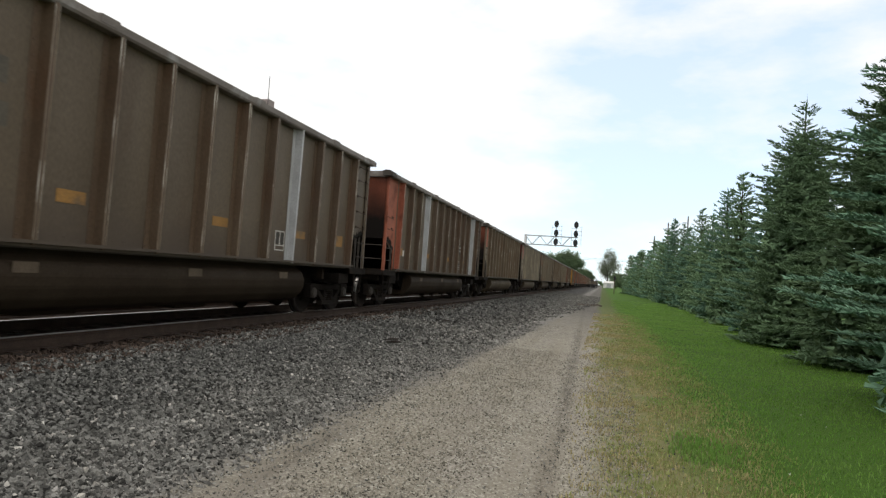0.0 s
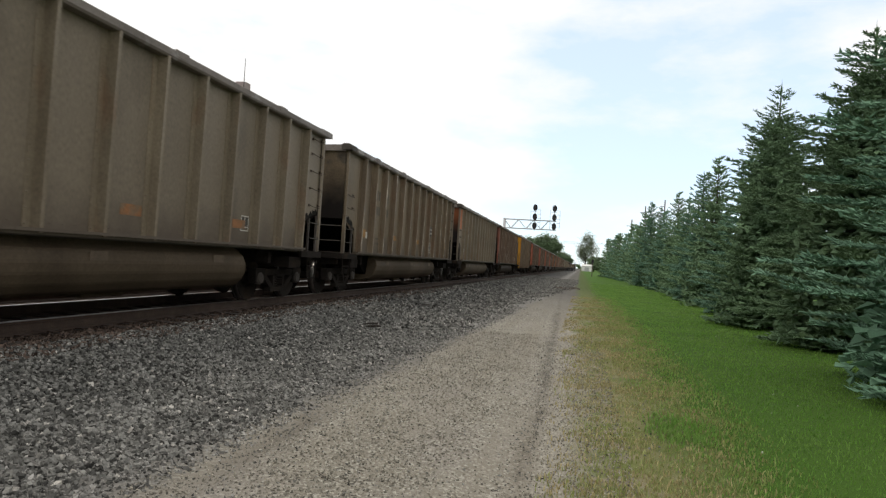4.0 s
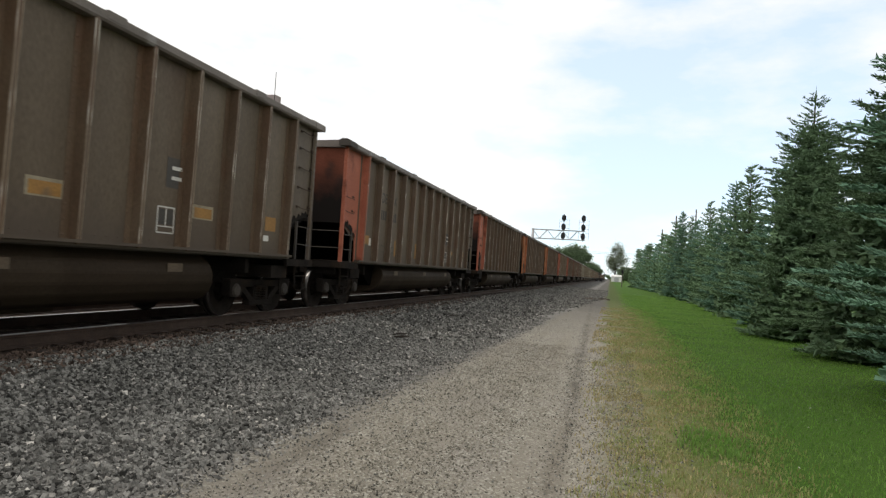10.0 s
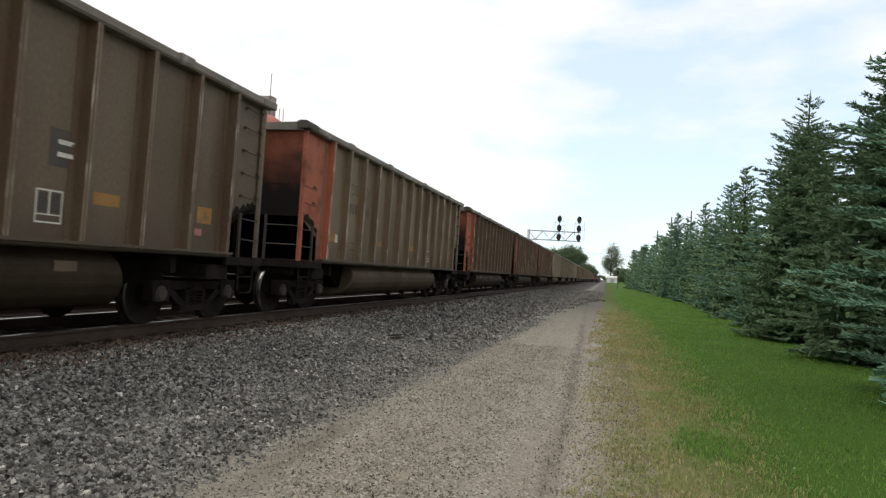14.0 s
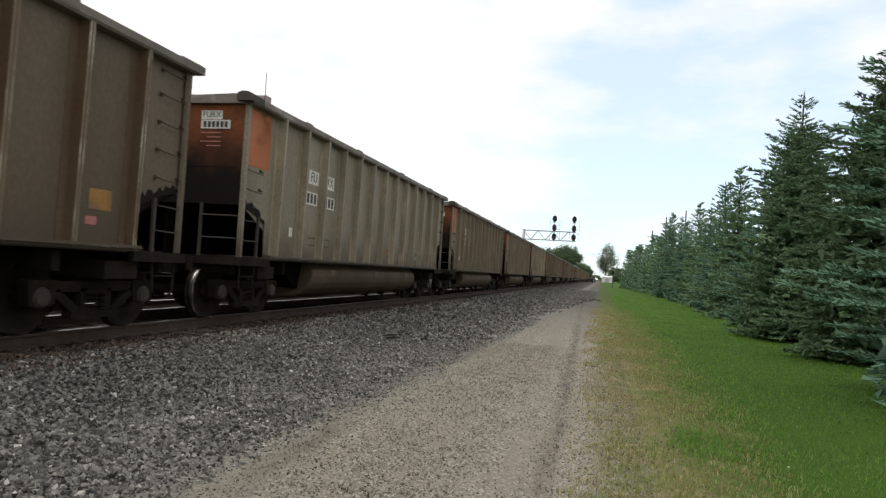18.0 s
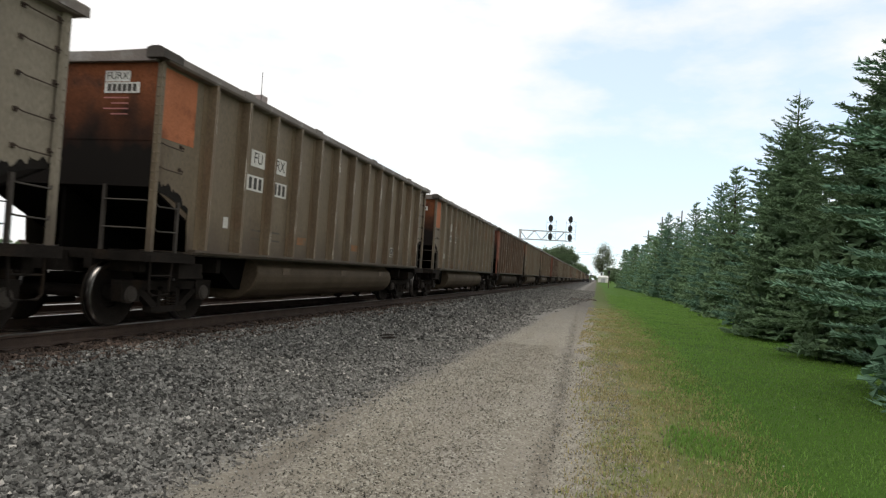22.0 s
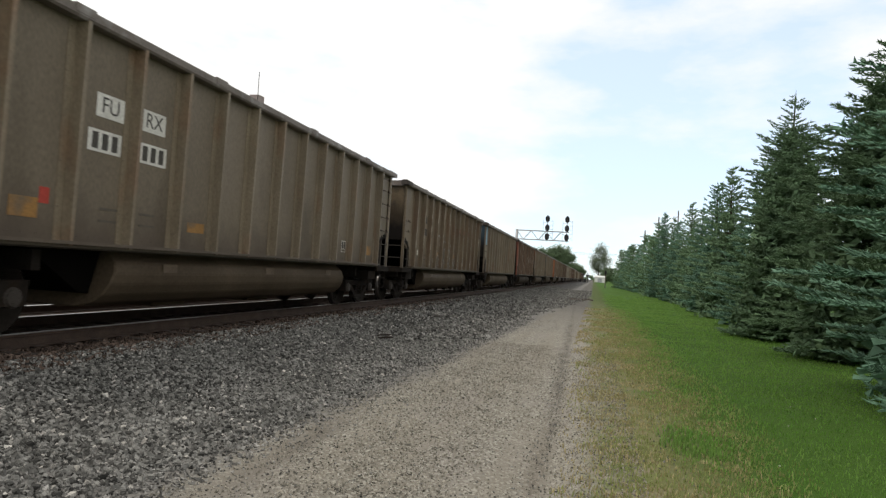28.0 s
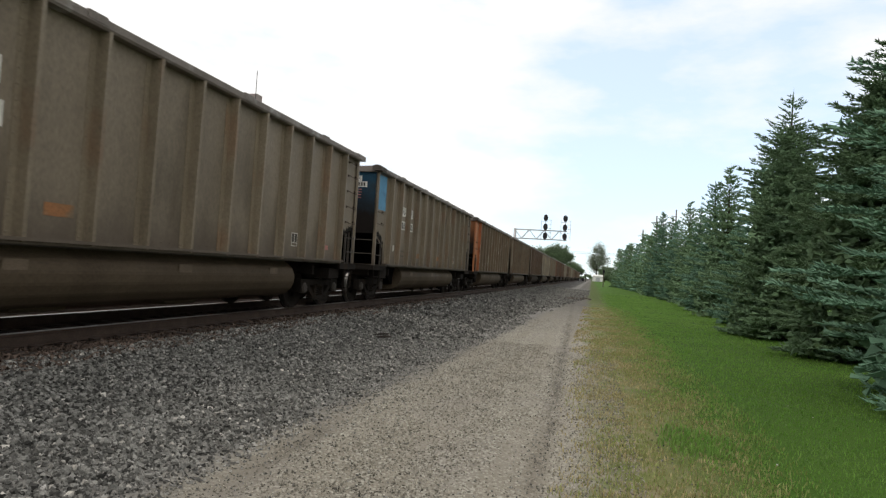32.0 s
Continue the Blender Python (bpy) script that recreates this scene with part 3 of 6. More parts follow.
POSTS_STRAIGHT = [-6.33, -5.66, -4.95, -4.03, -3.07, -2.1, -1.13, -0.15, 0.83, 1.8, 2.76, 3.7, 4.63, 5.58, 6.4]
CORNER_IN = HALF - 0.98


def m_tall_sheet(bm):
    box(bm, -0.012, 0.012, -CORNER_IN, CORNER_IN, 1.10, 3.74)
    box(bm, 0.0125, 0.016, -CORNER_IN, CORNER_IN, 2.33, 2.345)
    for i in range(60):
        y = -CORNER_IN + 0.1 + i * (2 * CORNER_IN - 0.2) / 59
        rivet(bm, (0.012, y, 1.16), (1, 0, 0), 0.02, 0.014)
        rivet(bm, (0.012, y, 3.64), (1, 0, 0), 0.02, 0.014)


def m_underframe(bm):
    """Dark crossbearers and hopper frames under the straight car."""
    box(bm, -1.38, 1.38, -6.2, 6.2, 0.98, 1.06)
    for y in (-4.3, -2.6, -0.9, 0.8, 2.5, 4.2):
        prism(bm, [(-1.3, y - 0.55, 0.98), (1.3, y - 0.55, 0.98), (1.3, y + 0.55, 0.98), (-1.3, y + 0.55, 0.98)], [(-1.1, y - 0.36, 0.5), (1.1, y - 0.36, 0.5), (1.1, y + 0.36, 0.5), (-1.1, y + 0.36, 0.5)])


def m_side_sheet(bm):
    box(bm, -0.012, 0.012, -CORNER_IN, CORNER_IN, 1.10, 3.69)
    for i in range(64):
        rivet(bm, (0.012, -CORNER_IN + 0.1 + i * (2 * CORNER_IN - 0.2) / 63, 1.2), (1, 0, 0), 0.012, 0.008)


def m_corner_panel(bm):
    """End bay of the side: its lower edge rises towards the corner over the ladder opening (y outwards)."""
    a = [(-0.012, 0, 1.10), (-0.012, 0.06, 1.10), (-0.012, 0.10, 1.66), (-0.012, 0.35, 1.78), (-0.012, 0.62, 1.87), (-0.012, 0.98, 1.93), (-0.012, 0.98, 3.69), (-0.012, 0, 3.69)]
    prism(bm, a, [(0.012, y, z) for _, y, z in a])
    for z in (1.35, 1.6, 1.85, 2.1, 2.35, 2.6, 2.85, 3.1, 3.35, 3.6):
        rivet(bm, (0.012, 0.03, z), (1, 0, 0), 0.011, 0.007)


def m_plain_post(bm):
    """Pressed side post, a little deeper at the top, and its wide flange."""
    prism(bm, [(0.012, -0.048, 1.08), (0.125, -0.026, 1.08), (0.125, 0.026, 1.08), (0.012, 0.048, 1.08)],
          [(0.012, -0.056, 3.69), (0.160, -0.030, 3.69), (0.160, 0.030, 3.69), (0.012, 0.056, 3.69)])
    box(bm, 0.0125, 0.020, -0.165, 0.085, 1.10, 3.685)


def m_post(bm):
    """Pressed side post on a riveted flange."""
    m_plain_post(bm)
    for i in range(15):
        rivet(bm, (0.020, -0.13, 1.18 + i * 0.172), (1, 0, 0), 0.018, 0.014)
        rivet(bm, (0.020, 0.068, 1.18 + i * 0.172), (1, 0, 0), 0.014, 0.012)


def m_worn_edge(bm):
    """Outer lips of a post, rubbed bright in places."""
    for y0, y1 in ((-0.028, -0.032), (0.022, 0.026)):
        prism(bm, [(0.119, y0, 1.12), (0.128, y0, 1.12), (0.128, y0 + 0.009, 1.12), (0.119, y0 + 0.009, 1.12)], [(0.154, y1, 3.66), (0.163, y1, 3.66), (0.163, y1 + 0.009, 3.66), (0.154, y1 + 0.009, 3.66)])


def m_fin_post(bm):
    """Post of the straight-bottomed car: runs past the sheet's lower edge and ends in a tapered foot."""
    low, mid = [(0.0, -0.04, 0.74), (0.08, -0.03, 0.74), (0.08, 0.03, 0.74), (0.0, 0.04, 0.74)], [(-0.02, -0.06, 1.02), (0.15, -0.034, 1.02), (0.15, 0.034, 1.02), (-0.02, 0.06, 1.02)]
    prism(bm, low, mid)
    prism(bm, mid, [(0.012, -0.06, 3.74), (0.165, -0.034, 3.74), (0.165, 0.034, 3.74), (0.012, 0.06, 3.74)])
    box(bm, 0.0125, 0.021, -0.15, 0.15, 1.04, 3.72)


def m_rivet_row(bm):
    for s in (-1, 1):
        for i in range(13):
            rivet(bm, (0.0212, s * 0.105, 1.12 + i * 0.205), (1, 0, 0), 0.026, 0.018)


def m_full_panel(bm):
    """End bay of the straight car: full height, with seams and rivets (y outwards)."""
    box(bm, -0.012, 0.012, 0.0, 0.98, 1.08, 3.78)
    box(bm, 0.0125, 0.017, 0.0, 0.98, 2.33, 2.345)
    for i in range(17):
        rivet(bm, (0.012, 0.9, 1.15 + i * 0.155), (1, 0, 0), 0.018, 0.012)
    for i in range(8):
        rivet(bm, (0.012, 0.06 + i * 0.11, 3.66), (1, 0, 0), 0.018, 0.012)


def m_outside_ladder(bm):
    """Ladder frame standing off the straight car's corner panel."""
    for y in (0.45, 0.9):
        box(bm, 0.05, 0.075, y - 0.025, y + 0.025, 1.12, 2.15)
    for z in (1.35, 1.75, 2.13):
        tube(bm, [(0.062, 0.43, z), (0.062, 0.93, z)], 0.014, 5)
    for z in (1.2, 2.05):
        for y in (0.45, 0.9):
            box(bm, 0.0, 0.05, y - 0.02, y + 0.02, z - 0.02, z + 0.02)


def m_chord(bm):
    prism(bm, [(-0.02, -HALF, 3.67), (0.15, -HALF, 3.67), (0.170, -HALF, 3.70), (0.170, -HALF, 3.79), (0.135, -HALF, 3.81), (-0.02, -HALF, 3.81)],
          [(-0.02, HALF, 3.67), (0.15, HALF, 3.67), (0.170, HALF, 3.70), (0.170, HALF, 3.79), (0.135, HALF, 3.81), (-0.02, HALF, 3.81)])
    for y in (-5.1, -2.2, 1.4, 4.8):
        box(bm, -0.01, 0.176, y - 0.16, y + 0.16, 3.72, 3.816)


def m_end_chord(bm):
    ring = [(-1.43, 3.66), (1.43, 3.66), (1.43, 3.80), (1.30, 3.825), (0.6, 3.80), (-0.6, 3.80), (-1.30, 3.825), (-1.43, 3.80)]
    prism(bm, [(x, -0.10, z) for x, z in ring], [(x, 0.06, z) for x, z in ring])


def m_corner_cap(bm):
    ring = [(-0.10, 3.69), (0.176, 3.69), (0.176, 3.80), (0.10, 3.845), (-0.02, 3.85), (-0.10, 3.82)]
    prism(bm, [(x, -0.14, z) for x, z in ring], [(x, 0.30, z) for x, z in ring])


def m_end_wall(bm):
    box(bm, -1.44, 1.44, -0.012, 0.012, 1.95, 3.68)
    box(bm, -1.42, 1.42, -0.017, -0.0125, 2.585, 2.6)
    for s in (-1, 1):
        for i in range(9):
            rivet(bm, (s * 1.36, -0.012, 2.05 + i * 0.2), (0, -1, 0), 0.012, 0.008)


def m_ribbed_end(bm):
    """End of the straight-bottomed car: a painted top strip over deep horizontal ribs."""
    box(bm, -1.44, 1.44, -0.012, 0.012, 1.15, 3.73)
    for z0, z1 in ((2.95, 3.12), (2.38, 2.55), (1.86, 2.03), (1.4, 1.54)):
        prism(bm, [(-1.38, -0.012, z0), (1.38, -0.012, z0), (1.38, -0.012, z1), (-1.38, -0.012, z1)], [(-1.36, -0.13, z0 + 0.03), (1.36, -0.13, z0 + 0.03), (1.36, -0.13, z1 - 0.03), (-1.36, -0.13, z1 - 0.03)])


def m_slope(bm):
    a = [(-1.42, 0.0, 1.95), (-1.42, 0.03, 1.97), (-1.42, 1.75, 1.14), (-1.42, 1.75, 1.10)]
    prism(bm, a, [(1.42, y, z) for _, y, z in a])


def m_center_web(bm):
    """Upright plate under the slope sheet and the closed end of the hopper below it."""
    a = [(-0.03, 0.05, 1.066), (-0.03, 1.7, 1.066), (-0.03, 1.7, 1.12), (-0.03, 0.05, 1.93)]
    prism(bm, a, [(0.03, y, z) for _, y, z in a])
    b = [(-1.1, 2.1, 1.03), (-1.1, 3.3, 1.03), (-1.1, 3.3, 0.45), (-1.1, 2.9, 0.52)]
    prism(bm, b, [(1.1, y, z) for _, y, z in b])


def m_corner_post(bm):
    prism(bm, [(-0.03, -0.05, 1.07), (0.05, -0.05, 1.07), (0.05, 0.02, 1.07), (0.02, 0.06, 1.07), (-0.03, -0.02, 1.07)],
          [(-0.03, -0.05, 3.69), (0.05, -0.05, 3.69), (0.05, 0.02, 3.69), (0.02, 0.06, 3.69), (-0.03, -0.02, 3.69)])
    for i in range(14):
        rivet(bm, (0.0, -0.05, 1.9 + i * 0.13), (0, -1, 0), 0.02, 0.018)
        rivet(bm, (0.05, -0.02, 1.9 + i * 0.13), (1, 0, 0), 0.02, 0.018)


def m_sill(bm):
    box(bm, -0.05, 0.10, -CORNER_IN - 0.05, CORNER_IN + 0.05, 1.06, 1.095)
    box(bm, 0.013, 0.150, -CORNER_IN - 0.05, CORNER_IN + 0.05, 1.096, 1.135)


def m_platform(bm):
    """Deck over the truck at the car's end (y outwards from the body's end line)."""
    box(bm, -1.52, 1.52, -1.02, 0.10, 1.02, 1.065)
    box(bm, -1.52, 1.52, 0.02, 0.10, 0.93, 1.02)
    for s in (-1, 1):
        box(bm, s * 1.50 - 0.03, s * 1.50 + 0.03, -1.02, 0.02, 0.93, 1.02)


def m_center_sill(bm):
    box(bm, -0.30, 0.30, -7.55, 7.55, 0.74, 1.02)


def m_tub(bm):
    """Hopper belly between the trucks: upright sides that round under; its ends sweep in below."""
    half = [(1.20, 1.055), (1.24, 0.99), (1.37, 0.90), (1.405, 0.76), (1.38, 0.62), (1.30, 0.48), (1.17, 0.37), (0.98, 0.31)]
    sec = [(-x, z) for x, z in half] + [(x, z) for x, z in half[::-1]]
    prism(bm, [(x, -3.98 - 0.3 * (1.03 - z), z) for x, z in sec], [(x, 3.98 + 0.3 * (1.03 - z), z) for x, z in sec])
    for y in (-1.55, 1.5):
        box(bm, -0.5, 0.5, y - 0.45, y + 0.45, 0.2, 0.33)


def m_floor(bm):
    box(bm, -1.43, 1.43, -CORNER_IN, CORNER_IN, 1.04, 1.09)


def m_grab(bm):
    """Bent grab iron along y, standing off the sheet, with bolted feet."""
    tube(bm, [(0.0, -0.24, 0), (0.055, -0.24, 0), (0.075, -0.22, -0.02), (0.08, 0.2, -0.035), (0.06, 0.24, 0.01), (0.0, 0.24, 0.03)], 0.0085, 5)
    for y, z in ((-0.24, 0), (0.24, 0.03)):
        box(bm, 0.0, 0.018, y - 0.026, y + 0.026, z - 0.026, z + 0.026)


def m_ladder(bm):
    """Open ladder in the corner bay: one upright and two bent rungs to the corner post (y outwards)."""
    box(bm, -0.02, 0.02, -0.62, -0.57, 1.065, 1.80)
    for z in (1.38, 1.72):
        tube(bm, [(0.0, -0.60, z), (0.045, -0.55, z - 0.02), (0.045, -0.12, z - 0.03), (0.0, -0.06, z + 0.03)], 0.012, 5)


def m_stirrup(bm):
    tube(bm, [(0, -0.02, 1.0), (0, -0.04, 0.52), (0, -0.10, 0.47), (0, -0.42, 0.47), (0, -0.47, 0.52), (0, -0.52, 1.0)], 0.02, 5)
    tube(bm, [(0, -0.04, 0.74), (0, -0.5, 0.74)], 0.014, 5)


def m_end_ladder(bm):
    box(bm, 0.68, 0.73, -0.02, 0.02, 1.065, 1.97)
    for z in (1.38, 1.76):
        tube(bm, [(0.70, -0.01, z), (0.74, -0.06, z), (1.38, -0.06, z), (1.42, -0.01, z)], 0.012, 5)


def m_coupler(bm):
    """Draft gear and knuckle coupler (y outwards)."""
    box(bm, -0.09, 0.09, 0.0, 0.48, 0.76, 0.96)
    prism(bm, [(-0.16, 0.48, 0.70), (0.18, 0.48, 0.70), (0.18, 0.48, 1.0), (-0.16, 0.48, 1.0)], [(-0.20, 0.72, 0.68), (0.05, 0.80, 0.68), (0.05, 0.80, 1.02), (-0.20, 0.72, 1.02)])
    lathe(bm, [(0.70, 0.075), (1.02, 0.075)], 10, "z", (-0.10, 0.72, 0))


def m_hose(bm):
    tube(bm, [(0.28, 0.0, 0.86), (0.28, 0.10, 0.84), (0.24, 0.24, 0.68), (0.14, 0.38, 0.56), (0.04, 0.48, 0.54)], 0.022, 6)


def m_wheel(bm):
    """Freight wheel, centre at the origin, flange on the -x side."""
    lathe(bm, [(-0.075, 0.12), (-0.075, 0.17), (-0.03, 0.20), (-0.02, 0.36), (-0.07, 0.395), (-0.07, 0.482), (-0.05, 0.486), (-0.035, 0.462)], 22)


def m_far_wheel(bm):
    lathe(bm, [(-0.07, 0.14), (-0.02, 0.2), (-0.02, 0.36), (-0.07, 0.395), (-0.07, 0.482), (-0.035, 0.462), (0.065, 0.45), (0.066, 0.40), (0.02, 0.36), (0.02, 0.16)], 16)


def m_wheel_face(bm):
    lathe(bm, [(-0.035, 0.20), (0.02, 0.21), (0.012, 0.36), (0.066, 0.40), (0.067, 0.44), (0.069, 0.4495), (-0.030, 0.43)], 22, hollow=True)
    for j in range(2):
        a = j * 3.14159
        rivet(bm, (0.045, 0.29 * math.cos(a), 0.29 * math.sin(a)), (1, 0, 0), 0.03, 0.02)


def m_tread(bm):
    lathe(bm, [(-0.036, 0.43), (-0.034, 0.463), (0.058, 0.457), (0.064, 0.451), (0.05, 0.43)], 26, hollow=True)


def m_axle(bm):
    lathe(bm, [(-1.05, 0.07), (-0.84, 0.075), (-0.82, 0.12), (-0.66, 0.12), (-0.5, 0.09), (0.5, 0.09), (0.66, 0.12), (0.82, 0.12), (0.84, 0.075), (1.05, 0.07)], 14)


def m_side_frame(bm):
    """Cast truss side frame of a three-piece truck, in the y-z plane, with two window openings left between its bars."""
    def bar(p, q, w, d=0.055):
        p, q = Vector((0, *p)), Vector((0, *q))
        t = (q - p).normalized()
        s = Vector((1, 0, 0)).cross(t) * w
        x = Vector((d, 0, 0))
        prism(bm, [p - s - x, p - s + x, p + s + x, p + s - x], [q - s - x, q - s + x, q + s + x, q + s - x])
    bar((-0.98, 0.58), (0.98, 0.58), 0.065)
    for s in (-1, 1):
        bar((s * 0.72, 0.55), (s * 0.30, 0.26), 0.055)
        bar((s * 0.22, 0.56), (s * 0.22, 0.24), 0.045)
        prism(bm, [(-0.09, s * 0.70, 0.36), (0.07, s * 0.70, 0.36), (0.07, s * 1.07, 0.36), (-0.09, s * 1.07, 0.36)],
              [(-0.09, s * 0.66, 0.66), (0.07, s * 0.66, 0.66), (0.07, s * 1.10, 0.66), (-0.09, s * 1.10, 0.66)])
    bar((-0.42, 0.225), (0.42, 0.225), 0.045, 0.075)


def m_springs(bm):
    for y in (-0.13, 0.0, 0.13):
        for i in range(5):
            z = 0.27 + i * 0.048
            lathe(bm, [(z, 0.05), (z + 0.017, 0.062), (z + 0.034, 0.05)], 6, "z", (0.02, y, 0))
    box(bm, -0.06, 0.075, -0.2, 0.2, 0.50, 0.535)


def m_bearing(bm):
    lathe(bm, [(0.0, 0.125), (0.10, 0.125), (0.115, 0.105), (0.13, 0.10), (0.135, 0.05)], 14)
    for j in range(3):
        a = j * 2.094
        rivet(bm, (0.13, 0.06 * math.cos(a), 0.06 * math.sin(a)), (1, 0, 0), 0.016, 0.014)


def m_bolster(bm):
    box(bm, -0.95, 0.95, -0.17, 0.17, 0.42, 0.68)
    for s in (-1, 1):
        box(bm, -0.72, 0.72, s * 0.36 - 0.05, s * 0.36 + 0.05, 0.34, 0.44)


def m_body_bolster(bm):
    """Cross members of the underframe above a truck."""
    box(bm, -1.42, 1.42, -0.3, 0.3, 0.70, 0.925)
    for y in (-0.95, 0.95):
        box(bm, -1.3, 1.3, y - 0.06, y + 0.06, 0.78, 1.015)
    for s in (-1, 1):
        box(bm, s * 0.62 - 0.06, s * 0.62 + 0.06, -1.2, 1.2, 0.80, 1.015)


def m_plate(w, h):
    return lambda bm: box(bm, 0.0, 0.004, -w / 2, w / 2, -h / 2, h / 2)


def lettering(key, words, height, facing="x"):
    """Flat stencilled letters, centred, of that height; facing +x or -y."""
    if key not in MESHES:
        cu = bpy.data.curves.new(key, "FONT")
        cu.body, cu.size, cu.extrude, cu.align_x, cu.align_y = words, height * 1.4, 0.0012, "CENTER", "CENTER"
        tmp = bpy.data.objects.new(key, cu)
        me = bpy.data.meshes.new_from_object(tmp)
        for v in me.vertices:
            x, y, z = v.co
            v.co = (z + 0.0012, x, y) if facing == "x" else (x, -z - 0.0012, y)
        me.materials.clear()
        me.materials.append(None)
        bpy.data.objects.remove(tmp)
        bpy.data.curves.remove(cu)
        MESHES[key] = me
    return MESHES[key]


def m_data_box(bm):
    """Outlined consolidated stencil: a frame with two dark fields inside."""
    for y0, y1, z0, z1 in ((-0.21, 0.21, 0.19, 0.21), (-0.21, 0.21, -0.21, -0.19), (-0.21, -0.19, -0.19, 0.19), (0.19, 0.21, -0.19, 0.19), (-0.01, 0.01, -0.10, 0.19), (-0.19, 0.19, -0.11, -0.095)):
        box(bm, 0.0, 0.004, y0, y1, z0, z1)


def m_data_field(bm):
    for y0, y1 in ((-0.17, -0.03), (0.03, 0.17)):
        box(bm, 0.0, 0.003, y0, y1, -0.07, 0.17)


def m_scrawl(bm):
    """Sprayed outline letters: thin bent strokes in the plane of the side sheet, each an arc (centre, radii, from and to in degrees)."""
    r = random.Random(30)
    for cy, cz, ry, rz, a0, a1 in ((0.35, 0.3, 0.42, 0.28, 40, 290), (0.42, 0.66, 0.36, 0.26, 330, 100), (0.75, 0.98, 0.26, 0.28, 175, 5), (1.0, 0.62, 0.32, 0.3, 120, -60),
                                   (1.12, 0.22, 0.3, 0.28, 150, 330), (1.75, 0.6, 0.4, 0.5, 60, 250), (1.95, 0.5, 0.22, 0.3, 100, 280), (2.62, 0.5, 0.55, 0.55, 175, -60),
                                   (2.7, 0.5, 0.2, 0.3, 200, -140), (3.4, 0.55, 0.2, 0.5, 190, -20), (3.75, 0.6, 0.22, 0.45, 200, 350), (4.35, 0.62, 0.32, 0.3, 40, 220), (4.2, 0.2, 0.3, 0.22, 100, -80)):
        n = 12
        w = r.uniform(0.012, 0.02)
        pts = [(cy + ry * math.cos(radians(a0 + (a1 - a0) * i / n)) * r.uniform(0.94, 1.06), cz + rz * math.sin(radians(a0 + (a1 - a0) * i / n)) * r.uniform(0.94, 1.06)) for i in range(n + 1)]
        for (p, q), (p2, q2) in zip(pts, pts[1:]):
            t = Vector((p2 - p, q2 - q)).normalized() * w
            p, q, p2, q2 = p - t.x * 0.4, max(q - t.y * 0.4, 0.0), p2 + t.x * 0.4, max(q2 + t.y * 0.4, 0.0)
            ring = [(p - t.y, q + t.x), (p + t.y, q - t.x), (p2 + t.y, q2 - t.x), (p2 - t.y, q2 + t.x)]
            prism(bm, [(0.0, a, b) for a, b in ring], [(0.003, a, b) for a, b in ring])


def m_blob(w, h, kind):
    """A rounded bulky spray-paint shape in the plane of the side."""
    def build(bm):
        ring = []
        for i in range(18):
            a = i * 0.349
            r = 1 + 0.16 * math.sin(3 * a + kind * 2.0) + 0.10 * math.sin(5 * a + kind)
            ring.append((w * r * math.cos(a), h * r * math.copysign(abs(math.sin(a)) ** 0.7, math.sin(a))))
        prism(bm, [(0.0, p, q) for p, q in ring], [(0.003, p, q) for p, q in ring])
    return build


def m_soot_band(e):
    """Ragged soot along the lower edge of the corner bay."""
    def build(bm):
        r = random.Random(4 + e)
        edge = ((0.06, 1.12), (0.10, 1.66), (0.35, 1.78), (0.62, 1.87), (0.93, 1.92))
        low, high = [], []
        lump = 0.5
        for i in range(25):
            y = 0.10 + 0.83 * i / 24
            for (ya, za), (yb, zb) in zip(edge, edge[1:]):
                if ya <= y <= yb + 1e-6:
                    z = za + (zb - za) * (y - ya) / (yb - ya)
            low.append((e * y, z))
            lump = 0.6 * lump + 0.4 * r.random()
            high.append((e * y, z + 0.02 + 0.26 * lump ** 2 + 0.03 * r.random()))
        for i in range(24):
            a, b, c, d = low[i], low[i + 1], high[i + 1], high[i]
            prism(bm, [(0.0, *a), (0.0, *b), (0.0, *c), (0.0, *d)], [(0.0025, *a), (0.0025, *b), (0.0025, *c), (0.0025, *d)])
        bmesh.ops.remove_doubles(bm, verts=bm.verts[:], dist=0.0004)
    return build


PALEP = surface("cleaned_pale_patch", (0.30, 0.26, 0.18), (0.22, 0.185, 0.125), 3, 0.7, 0, 40, 0.05, 0.002)
DULLP = surface("dusty_worn_reflector", (0.12, 0.09, 0.06), (0.08, 0.06, 0.04), 3, 0.8, 0, 40, 0.05, 0.002)
RUSTP = surface("rusty_orange_patch", (0.26, 0.11, 0.04), (0.19, 0.10, 0.045), 3, 0.75, 0, 40, 0.05, 0.002, stain=(0.15, 0.11, 0.07), stain_scale=4, stain_amount=0.5)
# Darker than coal dust: the deep shade inside the car ends is painted in.
VOID = surface("shade_black_hopper_end", (0.005, 0.0045, 0.004), (0.004, 0.0035, 0.003), 3, 0.95, 0, 40, 0.1, 0.003, spec=0.02)
SOOTY = surface("ragged_soot", (0.011, 0.010, 0.009), (0.016, 0.014, 0.012), 3, 0.9, 0, 40, 0.05, 0.002, spec=0.1)
